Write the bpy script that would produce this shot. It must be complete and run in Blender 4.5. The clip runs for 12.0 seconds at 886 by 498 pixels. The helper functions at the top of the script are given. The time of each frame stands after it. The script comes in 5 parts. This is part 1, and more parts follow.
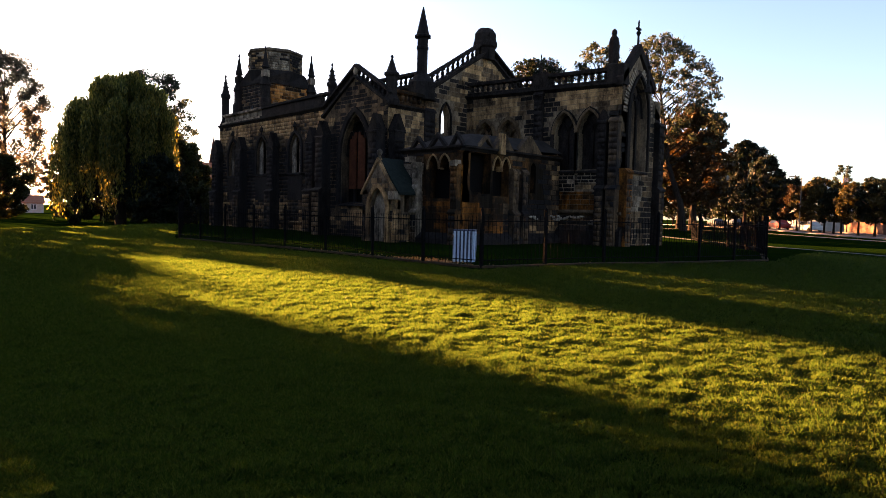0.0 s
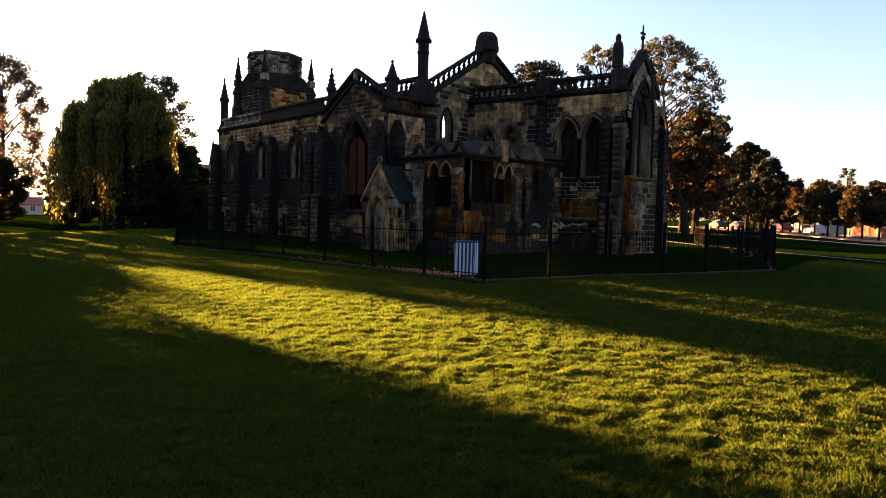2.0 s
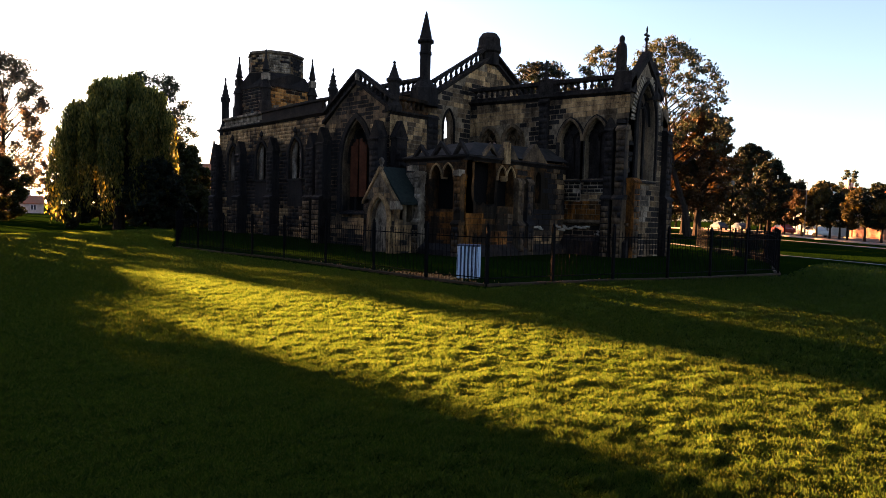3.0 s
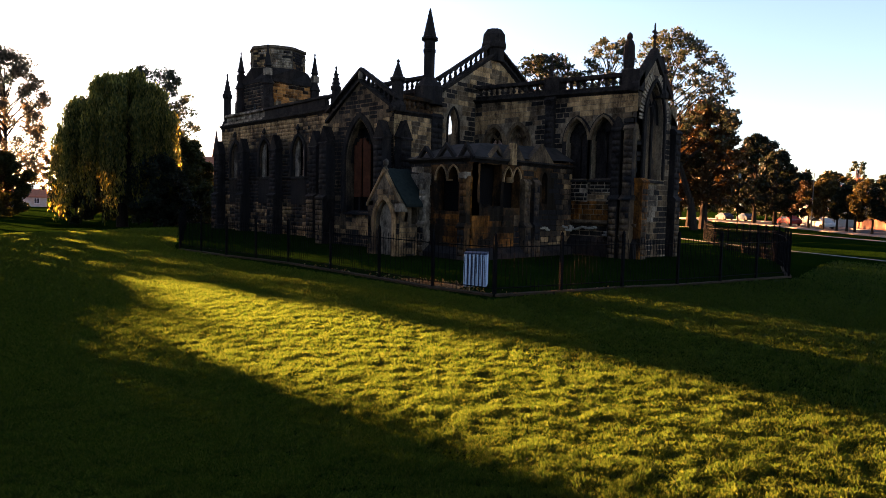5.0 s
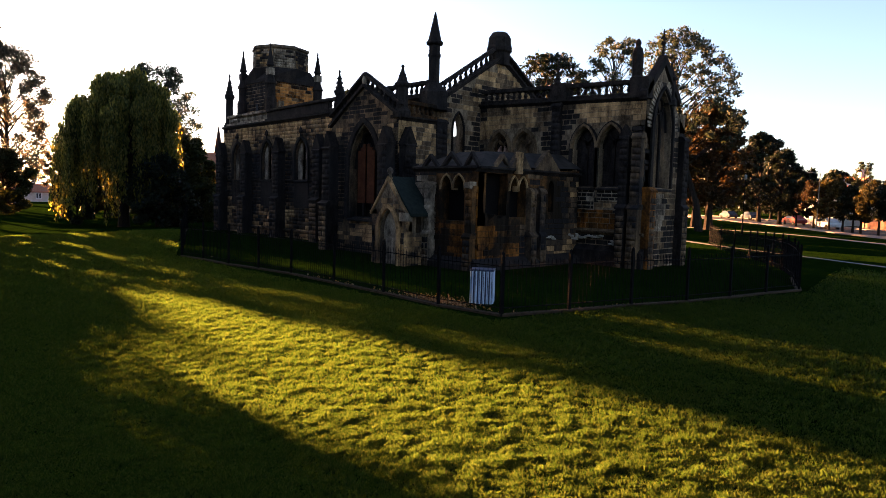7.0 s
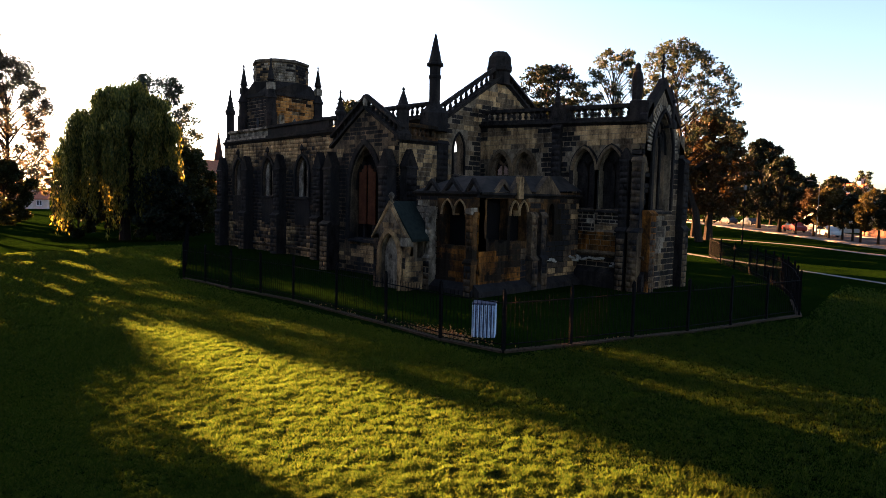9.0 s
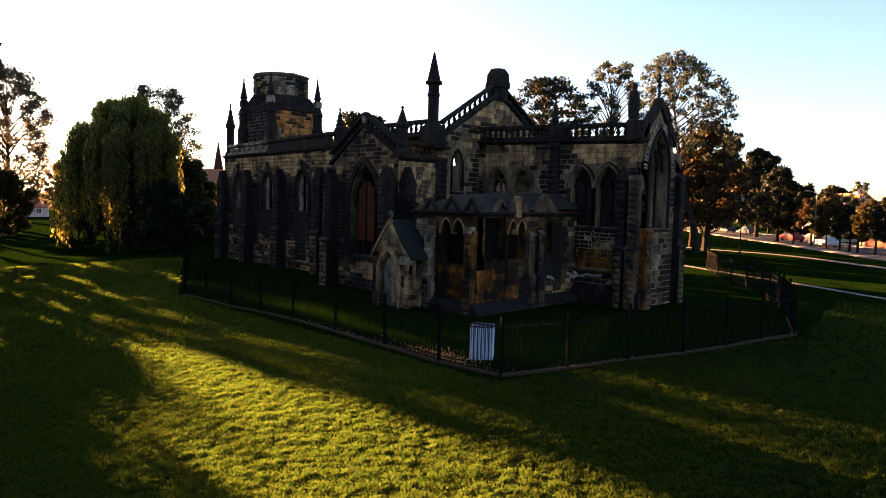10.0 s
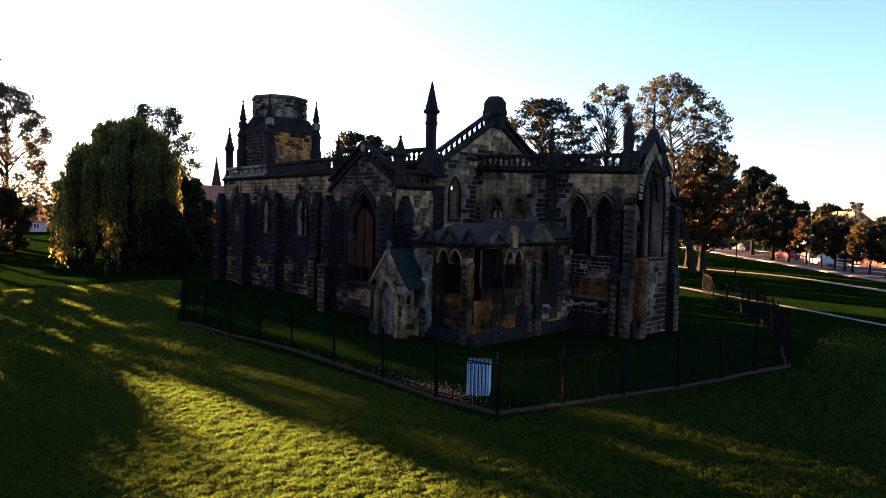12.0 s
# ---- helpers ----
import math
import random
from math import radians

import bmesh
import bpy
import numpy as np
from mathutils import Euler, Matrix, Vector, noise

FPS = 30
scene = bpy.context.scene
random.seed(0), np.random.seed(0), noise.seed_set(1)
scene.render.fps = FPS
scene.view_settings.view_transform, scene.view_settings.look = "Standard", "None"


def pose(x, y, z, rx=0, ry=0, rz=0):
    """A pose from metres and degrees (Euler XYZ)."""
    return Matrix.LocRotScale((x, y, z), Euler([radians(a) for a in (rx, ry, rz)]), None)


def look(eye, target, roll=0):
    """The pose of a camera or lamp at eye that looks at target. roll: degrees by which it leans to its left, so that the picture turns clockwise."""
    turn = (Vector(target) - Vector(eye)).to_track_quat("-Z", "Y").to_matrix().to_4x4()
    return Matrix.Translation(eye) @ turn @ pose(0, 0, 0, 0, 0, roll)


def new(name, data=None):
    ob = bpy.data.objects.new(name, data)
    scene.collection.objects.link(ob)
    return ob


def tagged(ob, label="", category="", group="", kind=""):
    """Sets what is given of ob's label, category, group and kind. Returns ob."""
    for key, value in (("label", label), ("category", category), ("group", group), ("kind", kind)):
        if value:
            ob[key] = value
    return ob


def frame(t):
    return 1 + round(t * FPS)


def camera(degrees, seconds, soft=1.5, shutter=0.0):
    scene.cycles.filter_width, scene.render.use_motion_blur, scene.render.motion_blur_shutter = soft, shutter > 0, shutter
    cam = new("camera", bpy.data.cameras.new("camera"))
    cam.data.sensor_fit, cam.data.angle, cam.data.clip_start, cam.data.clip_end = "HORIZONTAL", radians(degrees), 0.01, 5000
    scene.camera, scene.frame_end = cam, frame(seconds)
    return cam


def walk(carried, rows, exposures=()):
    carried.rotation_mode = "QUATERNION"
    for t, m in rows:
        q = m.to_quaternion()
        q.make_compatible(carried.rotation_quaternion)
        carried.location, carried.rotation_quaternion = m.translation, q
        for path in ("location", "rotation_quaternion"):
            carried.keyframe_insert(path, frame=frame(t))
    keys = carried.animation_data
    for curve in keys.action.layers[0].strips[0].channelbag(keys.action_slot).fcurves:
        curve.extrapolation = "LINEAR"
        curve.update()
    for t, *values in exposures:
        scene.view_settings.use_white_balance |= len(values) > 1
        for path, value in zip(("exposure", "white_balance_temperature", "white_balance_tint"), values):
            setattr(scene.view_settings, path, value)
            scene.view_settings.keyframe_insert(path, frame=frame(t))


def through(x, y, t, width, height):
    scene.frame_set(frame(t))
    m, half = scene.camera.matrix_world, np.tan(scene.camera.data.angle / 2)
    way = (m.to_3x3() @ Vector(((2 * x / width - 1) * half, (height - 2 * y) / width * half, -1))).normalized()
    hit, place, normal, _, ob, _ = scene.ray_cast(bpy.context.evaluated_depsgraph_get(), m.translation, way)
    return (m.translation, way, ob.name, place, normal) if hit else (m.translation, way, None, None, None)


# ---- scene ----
cam = camera(67.8, 12.0, 0.85)
PATH = [
    (0, (29.021, -27.035, 1.945), (27.609, -25.622, 1.839), 1.4),
    (0.5, (28.87, -26.925, 2.011), (27.458, -25.512, 1.907), 1.4),
    (1, (28.783, -26.841, 2.095), (27.37, -25.43, 1.991), 1.4),
    (1.5, (28.684, -26.754, 2.2), (27.271, -25.342, 2.095), 1.3),
    (2, (28.58, -26.659, 2.341), (27.167, -25.247, 2.235), 1.4),
    (2.5, (28.478, -26.601, 2.427), (27.065, -25.189, 2.32), 1.4),
    (3, (28.376, -26.549, 2.463), (26.962, -25.138, 2.356), 1.6),
    (5, (28.007, -26.361, 3.112), (26.588, -24.958, 2.97), 1.3),
    (5.5, (27.873, -26.292, 3.336), (26.453, -24.891, 3.185), 1.4),
    (6, (27.713, -26.236, 3.541), (26.293, -24.837, 3.383), 1.3),
    (6.5, (27.662, -26.175, 3.682), (26.241, -24.776, 3.521), 1.5),
    (7, (27.569, -26.158, 3.871), (26.148, -24.76, 3.708), 1.5),
    (9, (27.528, -26.243, 5.005), (26.107, -24.845, 4.844), 1.3),
    (9.5, (27.597, -26.317, 5.304), (26.177, -24.917, 5.151), 1.3),
    (10, (27.698, -26.39, 5.648), (26.278, -24.99, 5.503), 1.3),
    (10.5, (27.788, -26.476, 5.997), (26.369, -25.073, 5.857), 1.4),
    (11, (27.819, -26.516, 6.229), (26.4, -25.112, 6.102), 1.4),
    (11.5, (27.849, -26.572, 6.4), (26.433, -25.165, 6.285), 1.4),
    (12, (27.857, -26.577, 6.534), (26.44, -25.17, 6.425), 1.4),
]
walk(cam, [(t, look(eye, target, roll)) for t, eye, target, roll in PATH],
     exposures=[(0, 4.45, 6750, 22), (3, 4.5, 6700, 22), (6, 4.45, 6550, 21), (9, 4.5, 6450, 19), (10.2, 4.5, 6300, 18), (11, 4.5, 6000, 18), (12, 4.45, 5400, 19)])

# ---- world, sun and exposure ----
SUN_EL = radians(10.0)          # the evening sun stands in the west (-x)
world = bpy.data.worlds.new("world")
scene.world = world
world.use_nodes = True
wn, wl = world.node_tree.nodes, world.node_tree.links
sky = wn.new("ShaderNodeTexSky")
sky.sky_type, sky.sun_disc = "NISHITA", False
sky.sun_elevation, sky.sun_rotation = SUN_EL, radians(270.0)
sky.air_density, sky.dust_density, sky.ozone_density = 0.8, 0.9, 1.2
wn["Background"].inputs["Strength"].default_value = 0.0191
wl.new(sky.outputs["Color"], wn["Background"].inputs["Color"])

sun_data = bpy.data.lights.new("sun", "SUN")
sun_data.energy, sun_data.angle, sun_data.color = 5.0, radians(0.6), (1.0, 0.47, 0.17)
sun = new("sun", sun_data)
sun.matrix_world = look((-60, 0, 40), (-60 + math.cos(SUN_EL), 0.025, 40 - math.sin(SUN_EL)))


# ---- materials ----
def material(name, rough=0.9, metal=0.0):
    m = bpy.data.materials.new(name)
    m.use_nodes = True
    nt = m.node_tree
    b = nt.nodes["Principled BSDF"]
    b.inputs["Roughness"].default_value, b.inputs["Metallic"].default_value = rough, metal
    b.inputs["Specular IOR Level"].default_value = 0.08
    return m, nt, b


def noise_node(nt, scale, detail=6.0, rough=0.6, stretch=None):
    geo = nt.nodes.new("ShaderNodeNewGeometry")
    n = nt.nodes.new("ShaderNodeTexNoise")
    n.inputs["Scale"].default_value, n.inputs["Detail"].default_value, n.inputs["Roughness"].default_value = scale, detail, rough
    if stretch:
        mp = nt.nodes.new("ShaderNodeMapping")
        mp.inputs["Scale"].default_value = stretch
        nt.links.new(geo.outputs["Position"], mp.inputs["Vector"])
        nt.links.new(mp.outputs["Vector"], n.inputs["Vector"])
    else:
        nt.links.new(geo.outputs["Position"], n.inputs["Vector"])
    return n


def ramp(nt, source, stops):
    r = nt.nodes.new("ShaderNodeValToRGB")
    e = r.color_ramp.elements
    while len(e) < len(stops):
        e.new(0.5)
    for k, (at, col) in zip(e, stops):
        k.position, k.color = at, (*col, 1) if len(col) == 3 else col
    nt.links.new(source, r.inputs["Fac"])
    return r


def mix(nt, kind, fac, a, b):
    m = nt.nodes.new("ShaderNodeMix")
    m.data_type, m.blend_type = "RGBA", kind
    for key, v in ((0, fac), (6, a), (7, b)):
        if isinstance(v, bpy.types.NodeSocket):
            nt.links.new(v, m.inputs[key])
        elif key == 0:
            m.inputs[0].default_value = v
        else:
            m.inputs[key].default_value = (*v, 1)
    return m.outputs[2]


def bump(nt, b, source, strength, distance):
    n = nt.nodes.new("ShaderNodeBump")
    n.inputs["Strength"].default_value, n.inputs["Distance"].default_value = strength, distance
    nt.links.new(source, n.inputs["Height"])
    nt.links.new(n.outputs["Normal"], b.inputs["Normal"])


def stone_material(name, low, high, soot, soot_from, soot_to, random_from="island", scale=0.45, streaks=0.55):
    """Weathered sandstone: two tones, block to block variation, soot crusts of their own shape."""
    m, nt, b = material(name, 0.92)
    grain = noise_node(nt, 9.0, 8.0)
    tone = ramp(nt, grain.outputs["Fac"], [(0.3, low), (0.7, high)])
    if random_from == "object":
        rnd = nt.nodes.new("ShaderNodeObjectInfo").outputs["Random"]
    else:
        rnd = nt.nodes.new("ShaderNodeNewGeometry").outputs["Random Per Island"]
    vary = ramp(nt, rnd, [(0.0, (0.74, 0.72, 0.70)), (0.6, (0.97, 0.97, 0.97)), (1.0, (1.2, 1.17, 1.12))])
    col = mix(nt, "MULTIPLY", 1.0, tone.outputs["Color"], vary.outputs["Color"])
    stain = noise_node(nt, 1.7, 9.0, 0.72, (1.0, 1.0, 0.5))
    dirt = ramp(nt, stain.outputs["Fac"], [(0.36, (0.20, 0.175, 0.155)), (0.52, (0.90, 0.86, 0.82)), (0.70, (1.5, 1.38, 1.22))])
    col = mix(nt, "MULTIPLY", 1.0, col, dirt.outputs["Color"])
    crust = noise_node(nt, scale, 9.0, 0.68, (1.0, 1.0, 0.7))
    broad = noise_node(nt, scale * 0.33, 3.0, 0.5)
    add = nt.nodes.new("ShaderNodeMath")
    add.operation = "MULTIPLY_ADD"
    add.inputs[1].default_value = 0.12
    nt.links.new(rnd, add.inputs[0])
    both = nt.nodes.new("ShaderNodeMath")
    both.operation = "MULTIPLY_ADD"
    both.inputs[1].default_value = 0.45
    nt.links.new(broad.outputs["Fac"], both.inputs[0])
    half = nt.nodes.new("ShaderNodeMath")
    half.operation = "MULTIPLY"
    half.inputs[1].default_value = 0.6
    nt.links.new(crust.outputs["Fac"], half.inputs[0])
    nt.links.new(half.outputs[0], both.inputs[2])
    nt.links.new(both.outputs[0], add.inputs[2])
    mask = ramp(nt, add.outputs[0], [(soot_from, (0, 0, 0)), (soot_to, (1, 1, 1))])
    col = mix(nt, "MIX", mask.outputs["Color"], col, soot)
    runs = noise_node(nt, 1.0, 7.0, 0.62, (2.6, 2.6, 0.22))
    streak = ramp(nt, runs.outputs["Fac"], [(0.36, (0.34, 0.33, 0.33)), (0.56, (1.0, 1.0, 1.0)), (0.72, (1.22, 1.2, 1.16))])
    col = mix(nt, "MULTIPLY", streaks, col, streak.outputs["Color"])
    nt.links.new(col, b.inputs["Base Color"])
    fine = noise_node(nt, 22.0, 6.0)
    bump(nt, b, fine.outputs["Fac"], 0.6, 0.03)
    return m


SOOT = (0.0175, 0.0152, 0.0150)
STONES = {
    "stone_pale": ((0.19, 0.115, 0.055), (0.33, 0.208, 0.103), SOOT, 0.575, 0.72),
    "stone_dark": ((0.055, 0.036, 0.021), (0.11, 0.073, 0.041), SOOT, 0.50, 0.66),
    "stone_black": ((0.0075, 0.0062, 0.0058), (0.018, 0.0142, 0.0122), SOOT, 0.50, 0.70),
    "stone_orange": ((0.105, 0.038, 0.007), (0.230, 0.088, 0.016), (0.018, 0.011, 0.007), 0.50, 0.64, 0.8, 1.0),
    "stone_umber": ((0.055, 0.026, 0.009), (0.115, 0.054, 0.018), (0.016, 0.011, 0.007), 0.50, 0.64, 0.8, 1.0),
    "stone_ochre": ((0.36, 0.150, 0.040), (0.52, 0.230, 0.068), (0.05, 0.030, 0.018), 0.62, 0.78, 0.8),
    "stone_white": ((0.17, 0.135, 0.100), (0.31, 0.25, 0.19), (0.05, 0.038, 0.028), 0.52, 0.70, 1.5),
    "mortar": ((0.11, 0.080, 0.052), (0.21, 0.156, 0.105), SOOT, 0.55, 0.72),
}
STONES = {k: (*(tuple(c * {"stone_black": 2.35, "stone_dark": 2.35, "stone_pale": 1.75, "stone_orange": 2.2, "stone_umber": 2.2, "stone_ochre": 1.1}.get(k, 1.6) for c in col) for col in v[:2]), *v[2:]) for k, v in STONES.items()}
joined_stone = {k: stone_material(k, *v[:5], "island", *v[5:]) for k, v in STONES.items()}
single_stone = {k: stone_material(k + "_single", *v[:5], "object", *v[5:]) for k, v in STONES.items()}
stone_pale, stone_dark, stone_black = joined_stone["stone_pale"], joined_stone["stone_dark"], joined_stone["stone_black"]
stone_orange, stone_ochre, stone_white, mortar, stone_umber = joined_stone["stone_orange"], joined_stone["stone_ochre"], joined_stone["stone_white"], joined_stone["mortar"], joined_stone["stone_umber"]


def plain(name, low, high, rough=0.7, metal=0.0, scale=14.0, relief=0.2):
    m, nt, b = material(name, rough, metal)
    n = noise_node(nt, scale, 6.0)
    c = ramp(nt, n.outputs["Fac"], [(0.3, low), (0.7, high)])
    nt.links.new(c.outputs["Color"], b.inputs["Base Color"])
    bump(nt, b, n.outputs["Fac"], relief, 0.02)
    return m


iron = plain("iron", (0.0016, 0.0015, 0.0017), (0.0034, 0.0031, 0.0033), 0.95)
board = plain("board", (0.036, 0.011, 0.005), (0.088, 0.027, 0.011), 0.9, 0.0, 3.0)
slate = plain("slate", (0.009, 0.013, 0.011), (0.020, 0.025, 0.021), 0.85, 0.0, 6.0)
lead = plain("lead", (0.012, 0.010, 0.009), (0.044, 0.035, 0.029), 0.9, 0.0, 1.3)
white_metal = plain("white_metal", (0.33, 0.41, 0.53), (0.45, 0.53, 0.66), 0.5)
dark_metal = plain("dark_metal", (0.03, 0.04, 0.07), (0.06, 0.07, 0.11), 0.5)
tarmac = plain("tarmac", (0.035, 0.035, 0.038), (0.065, 0.065, 0.065), 0.95, 0.0, 30.0)
concrete = plain("concrete", (0.12, 0.115, 0.105), (0.20, 0.19, 0.17), 0.9, 0.0, 8.0)
paving = plain("paving", (0.15, 0.13, 0.11), (0.24, 0.20, 0.17), 0.9, 0.0, 3.0)
brick_far = plain("brick_far", (0.17, 0.085, 0.058), (0.27, 0.14, 0.095), 0.9, 0.0, 5.0)
render_far = plain("render_far", (0.32, 0.29, 0.25), (0.45, 0.41, 0.36), 0.9, 0.0, 2.0)
roof_far = plain("roof_far", (0.22, 0.085, 0.05), (0.34, 0.14, 0.08), 0.9, 0.0, 4.0)
glass_far = plain("glass_far", (0.03, 0.035, 0.04), (0.06, 0.065, 0.07), 0.15, 0.0, 1.0, 0.0)
car_white = plain("car_white", (0.50, 0.51, 0.52), (0.58, 0.59, 0.60), 0.25, 0.0, 2.0, 0.0)
car_red = plain("car_red", (0.16, 0.02, 0.016), (0.22, 0.03, 0.02), 0.25, 0.0, 2.0, 0.0)
car_dark = plain("car_dark", (0.03, 0.035, 0.045), (0.05, 0.055, 0.065), 0.25, 0.0, 2.0, 0.0)
rubber = plain("rubber", (0.012, 0.012, 0.012), (0.02, 0.02, 0.02), 0.9)
soil = plain("soil", (0.020, 0.013, 0.008), (0.060, 0.038, 0.024), 0.95, 0.0, 7.0, 0.6)
rubble_white = plain("rubble_white", (0.20, 0.172, 0.135), (0.40, 0.35, 0.285), 0.95, 0.0, 12.0, 0.6)
# pink put in for sunlit stone glimpsed through the tracery
lit_pink = plain("lit_pink", (0.26, 0.14, 0.10), (0.50, 0.30, 0.22), 0.9, 0.0, 9.0)
# near-black for sheets behind openings, in place of the shade inside
shade_black = plain("shade_black", (0.0025, 0.002, 0.002), (0.006, 0.005, 0.0045), 1.0)
bark = plain("bark", (0.010, 0.008, 0.0065), (0.028, 0.021, 0.016), 0.95, 0.0, 8.0, 0.8)


def leaf_material(name, cols, through, boost=(1.5, 1.35, 0.7), rough=0.6, gloss=0.15):
    m, nt, b = material(name, rough)
    b.inputs["Specular IOR Level"].default_value = gloss
    rnd = nt.nodes.new("ShaderNodeNewGeometry").outputs["Random Per Island"]
    k = len(cols) - 1
    c = ramp(nt, rnd, [(i / k, col) for i, col in enumerate(cols)])
    nt.links.new(c.outputs["Color"], b.inputs["Base Color"])
    tr = nt.nodes.new("ShaderNodeBsdfTranslucent")
    bright = mix(nt, "MULTIPLY", 1.0, c.outputs["Color"], boost)
    nt.links.new(bright, tr.inputs["Color"])
    ms = nt.nodes.new("ShaderNodeMixShader")
    ms.inputs[0].default_value = through
    nt.links.new(b.outputs[0], ms.inputs[1])
    nt.links.new(tr.outputs[0], ms.inputs[2])
    nt.links.new(ms.outputs[0], nt.nodes["Material Output"].inputs["Surface"])
    return m


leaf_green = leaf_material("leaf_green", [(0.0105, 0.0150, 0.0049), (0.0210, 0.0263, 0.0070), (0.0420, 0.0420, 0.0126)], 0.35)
leaf_willow = leaf_material("leaf_willow", [(0.024, 0.034, 0.011), (0.07, 0.078, 0.02), (0.17, 0.145, 0.04)], 0.6, (2.1, 1.85, 1.0))
# dark leaf green, cut further towards black to stand for shade
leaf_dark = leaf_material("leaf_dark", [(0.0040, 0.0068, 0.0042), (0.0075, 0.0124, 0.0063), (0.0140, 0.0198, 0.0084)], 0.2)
leaf_autumn = leaf_material("leaf_autumn", [(0.0245, 0.0142, 0.0056), (0.0500, 0.0265, 0.0082), (0.0174, 0.0144, 0.0054)], 0.25)
leaf_gold = leaf_material("leaf_gold", [(0.0300, 0.0255, 0.0080), (0.0600, 0.0450, 0.0120), (0.0188, 0.0225, 0.0080)], 0.3)
leaf_fallen = leaf_material("leaf_fallen", [(0.16, 0.06, 0.02), (0.34, 0.16, 0.06), (0.48, 0.33, 0.2)], 0.2)
leaf_tan = leaf_material("leaf_tan", [(0.011, 0.019, 0.013), (0.022, 0.031, 0.019), (0.040, 0.044, 0.032)], 0.4, (1.6, 1.5, 1.1))
leaf_brown = leaf_material("leaf_brown", [(0.020, 0.020, 0.014), (0.038, 0.034, 0.024), (0.058, 0.048, 0.036)], 0.5, (3.0, 2.5, 1.9))
grass_blade = leaf_material("grass_blade", [(0.00092, 0.0038, 0.0004), (0.00178, 0.0052, 0.0007), (0.0031, 0.0069, 0.0012)], 0.86, (22.5, 13.2, 12.0), 0.42, 0.10)

grass_ground, _nt, _b = material("grass_ground", 0.95)
_n1 = noise_node(_nt, 0.35, 5.0)
_n2 = noise_node(_nt, 9.0, 8.0, 0.7)
_c1 = ramp(_nt, _n2.outputs["Fac"], [(0.3, (0.0022, 0.0080, 0.0010)), (0.55, (0.0050, 0.0130, 0.0018)), (0.75, (0.011, 0.020, 0.004))])
_c2 = ramp(_nt, _n1.outputs["Fac"], [(0.35, (0.75, 0.85, 0.8)), (0.65, (1.15, 1.05, 1.0))])
_nt.links.new(mix(_nt, "MULTIPLY", 1.0, _c1.outputs["Color"], _c2.outputs["Color"]), _b.inputs["Base Color"])
bump(_nt, _b, _n2.outputs["Fac"], 1.0, 0.09)
_b.inputs["Specular IOR Level"].default_value = 0.0


# ---- mesh helpers ----
def link(name, bm, mat, parent=None, label="", smooth=False):
    me = bpy.data.meshes.new(name)
    bmesh.ops.recalc_face_normals(bm, faces=bm.faces)
    bm.to_mesh(me)
    bm.free()
    me.materials.append(mat)
    if smooth:
        me.polygons.foreach_set("use_smooth", [True] * len(me.polygons))
    ob = new(name, me)
    ob.parent = parent
    if label:
        tagged(ob, label)
    return ob


def part(name, bm, mat, parent, label="", smooth=False):
    return link(name, bm, mat, parent, label, smooth)


def from_arrays(name, verts, faces, mat, parent=None, label="", kind=""):
    """One mesh from a vertex array and a face array of equal-sided faces."""
    me = bpy.data.meshes.new(name)
    verts, faces = np.asarray(verts, np.float32), np.asarray(faces, np.int32)
    k = faces.shape[1]
    me.vertices.add(len(verts))
    me.vertices.foreach_set("co", verts.ravel())
    me.loops.add(faces.size)
    me.loops.foreach_set("vertex_index", faces.ravel())
    me.polygons.add(len(faces))
    me.polygons.foreach_set("loop_start", np.arange(0, faces.size, k, dtype=np.int32))
    me.update(calc_edges=True)
    me.materials.append(mat)
    ob = new(name, me)
    ob.parent = parent
    return tagged(ob, label, kind=kind)


def box(bm, x0, y0, z0, x1, y1, z1, m=None):
    vs = [bm.verts.new((x, y, z)) for z in (z0, z1) for x, y in ((x0, y0), (x1, y0), (x1, y1), (x0, y1))]
    for f in ((0, 3, 2, 1), (4, 5, 6, 7), (0, 1, 5, 4), (1, 2, 6, 5), (2, 3, 7, 6), (3, 0, 4, 7)):
        bm.faces.new([vs[i] for i in f])
    if m is not None:
        bmesh.ops.transform(bm, matrix=m, verts=vs)
    return vs


def lathe(bm, profile, sides, centre=(0, 0, 0), turn=0.0):
    """A turned form: profile of (radius, height)."""
    rings = []
    for r, z in profile:
        rings.append([bm.verts.new((centre[0] + r * math.cos(turn + 2 * math.pi * i / sides), centre[1] + r * math.sin(turn + 2 * math.pi * i / sides), centre[2] + z)) for i in range(sides)])
    for a, b in zip(rings, rings[1:]):
        for i in range(sides):
            bm.faces.new((a[i], a[(i + 1) % sides], b[(i + 1) % sides], b[i]))
    bm.faces.new(rings[0][::-1])
    bm.faces.new(rings[-1])


def prism(bm, pts, a, b):
    """A solid between polygon pts mapped by a and the same mapped by b."""
    va, vb = [bm.verts.new(a(*p)) for p in pts], [bm.verts.new(b(*p)) for p in pts]
    n = len(pts)
    bm.faces.new(va)
    bm.faces.new(vb[::-1])
    for i in range(n):
        bm.faces.new((va[i], vb[i], vb[(i + 1) % n], va[(i + 1) % n]))


def arch(c, w, sill, spring, top, steps=7):
    """Outline of a pointed arch opening in wall coordinates (s, z)."""
    h, half = top - spring, w / 2
    r = (h * h + half * half) / w
    a1 = math.atan2(h, r - half)
    left = [(c - half + r - r * math.cos(a1 * i / steps), spring + r * math.sin(a1 * i / steps)) for i in range(steps + 1)]
    right = [(2 * c - x, z) for x, z in left[-2::-1]]
    return [(c - half, sill)] + left + right + [(c + half, sill)]


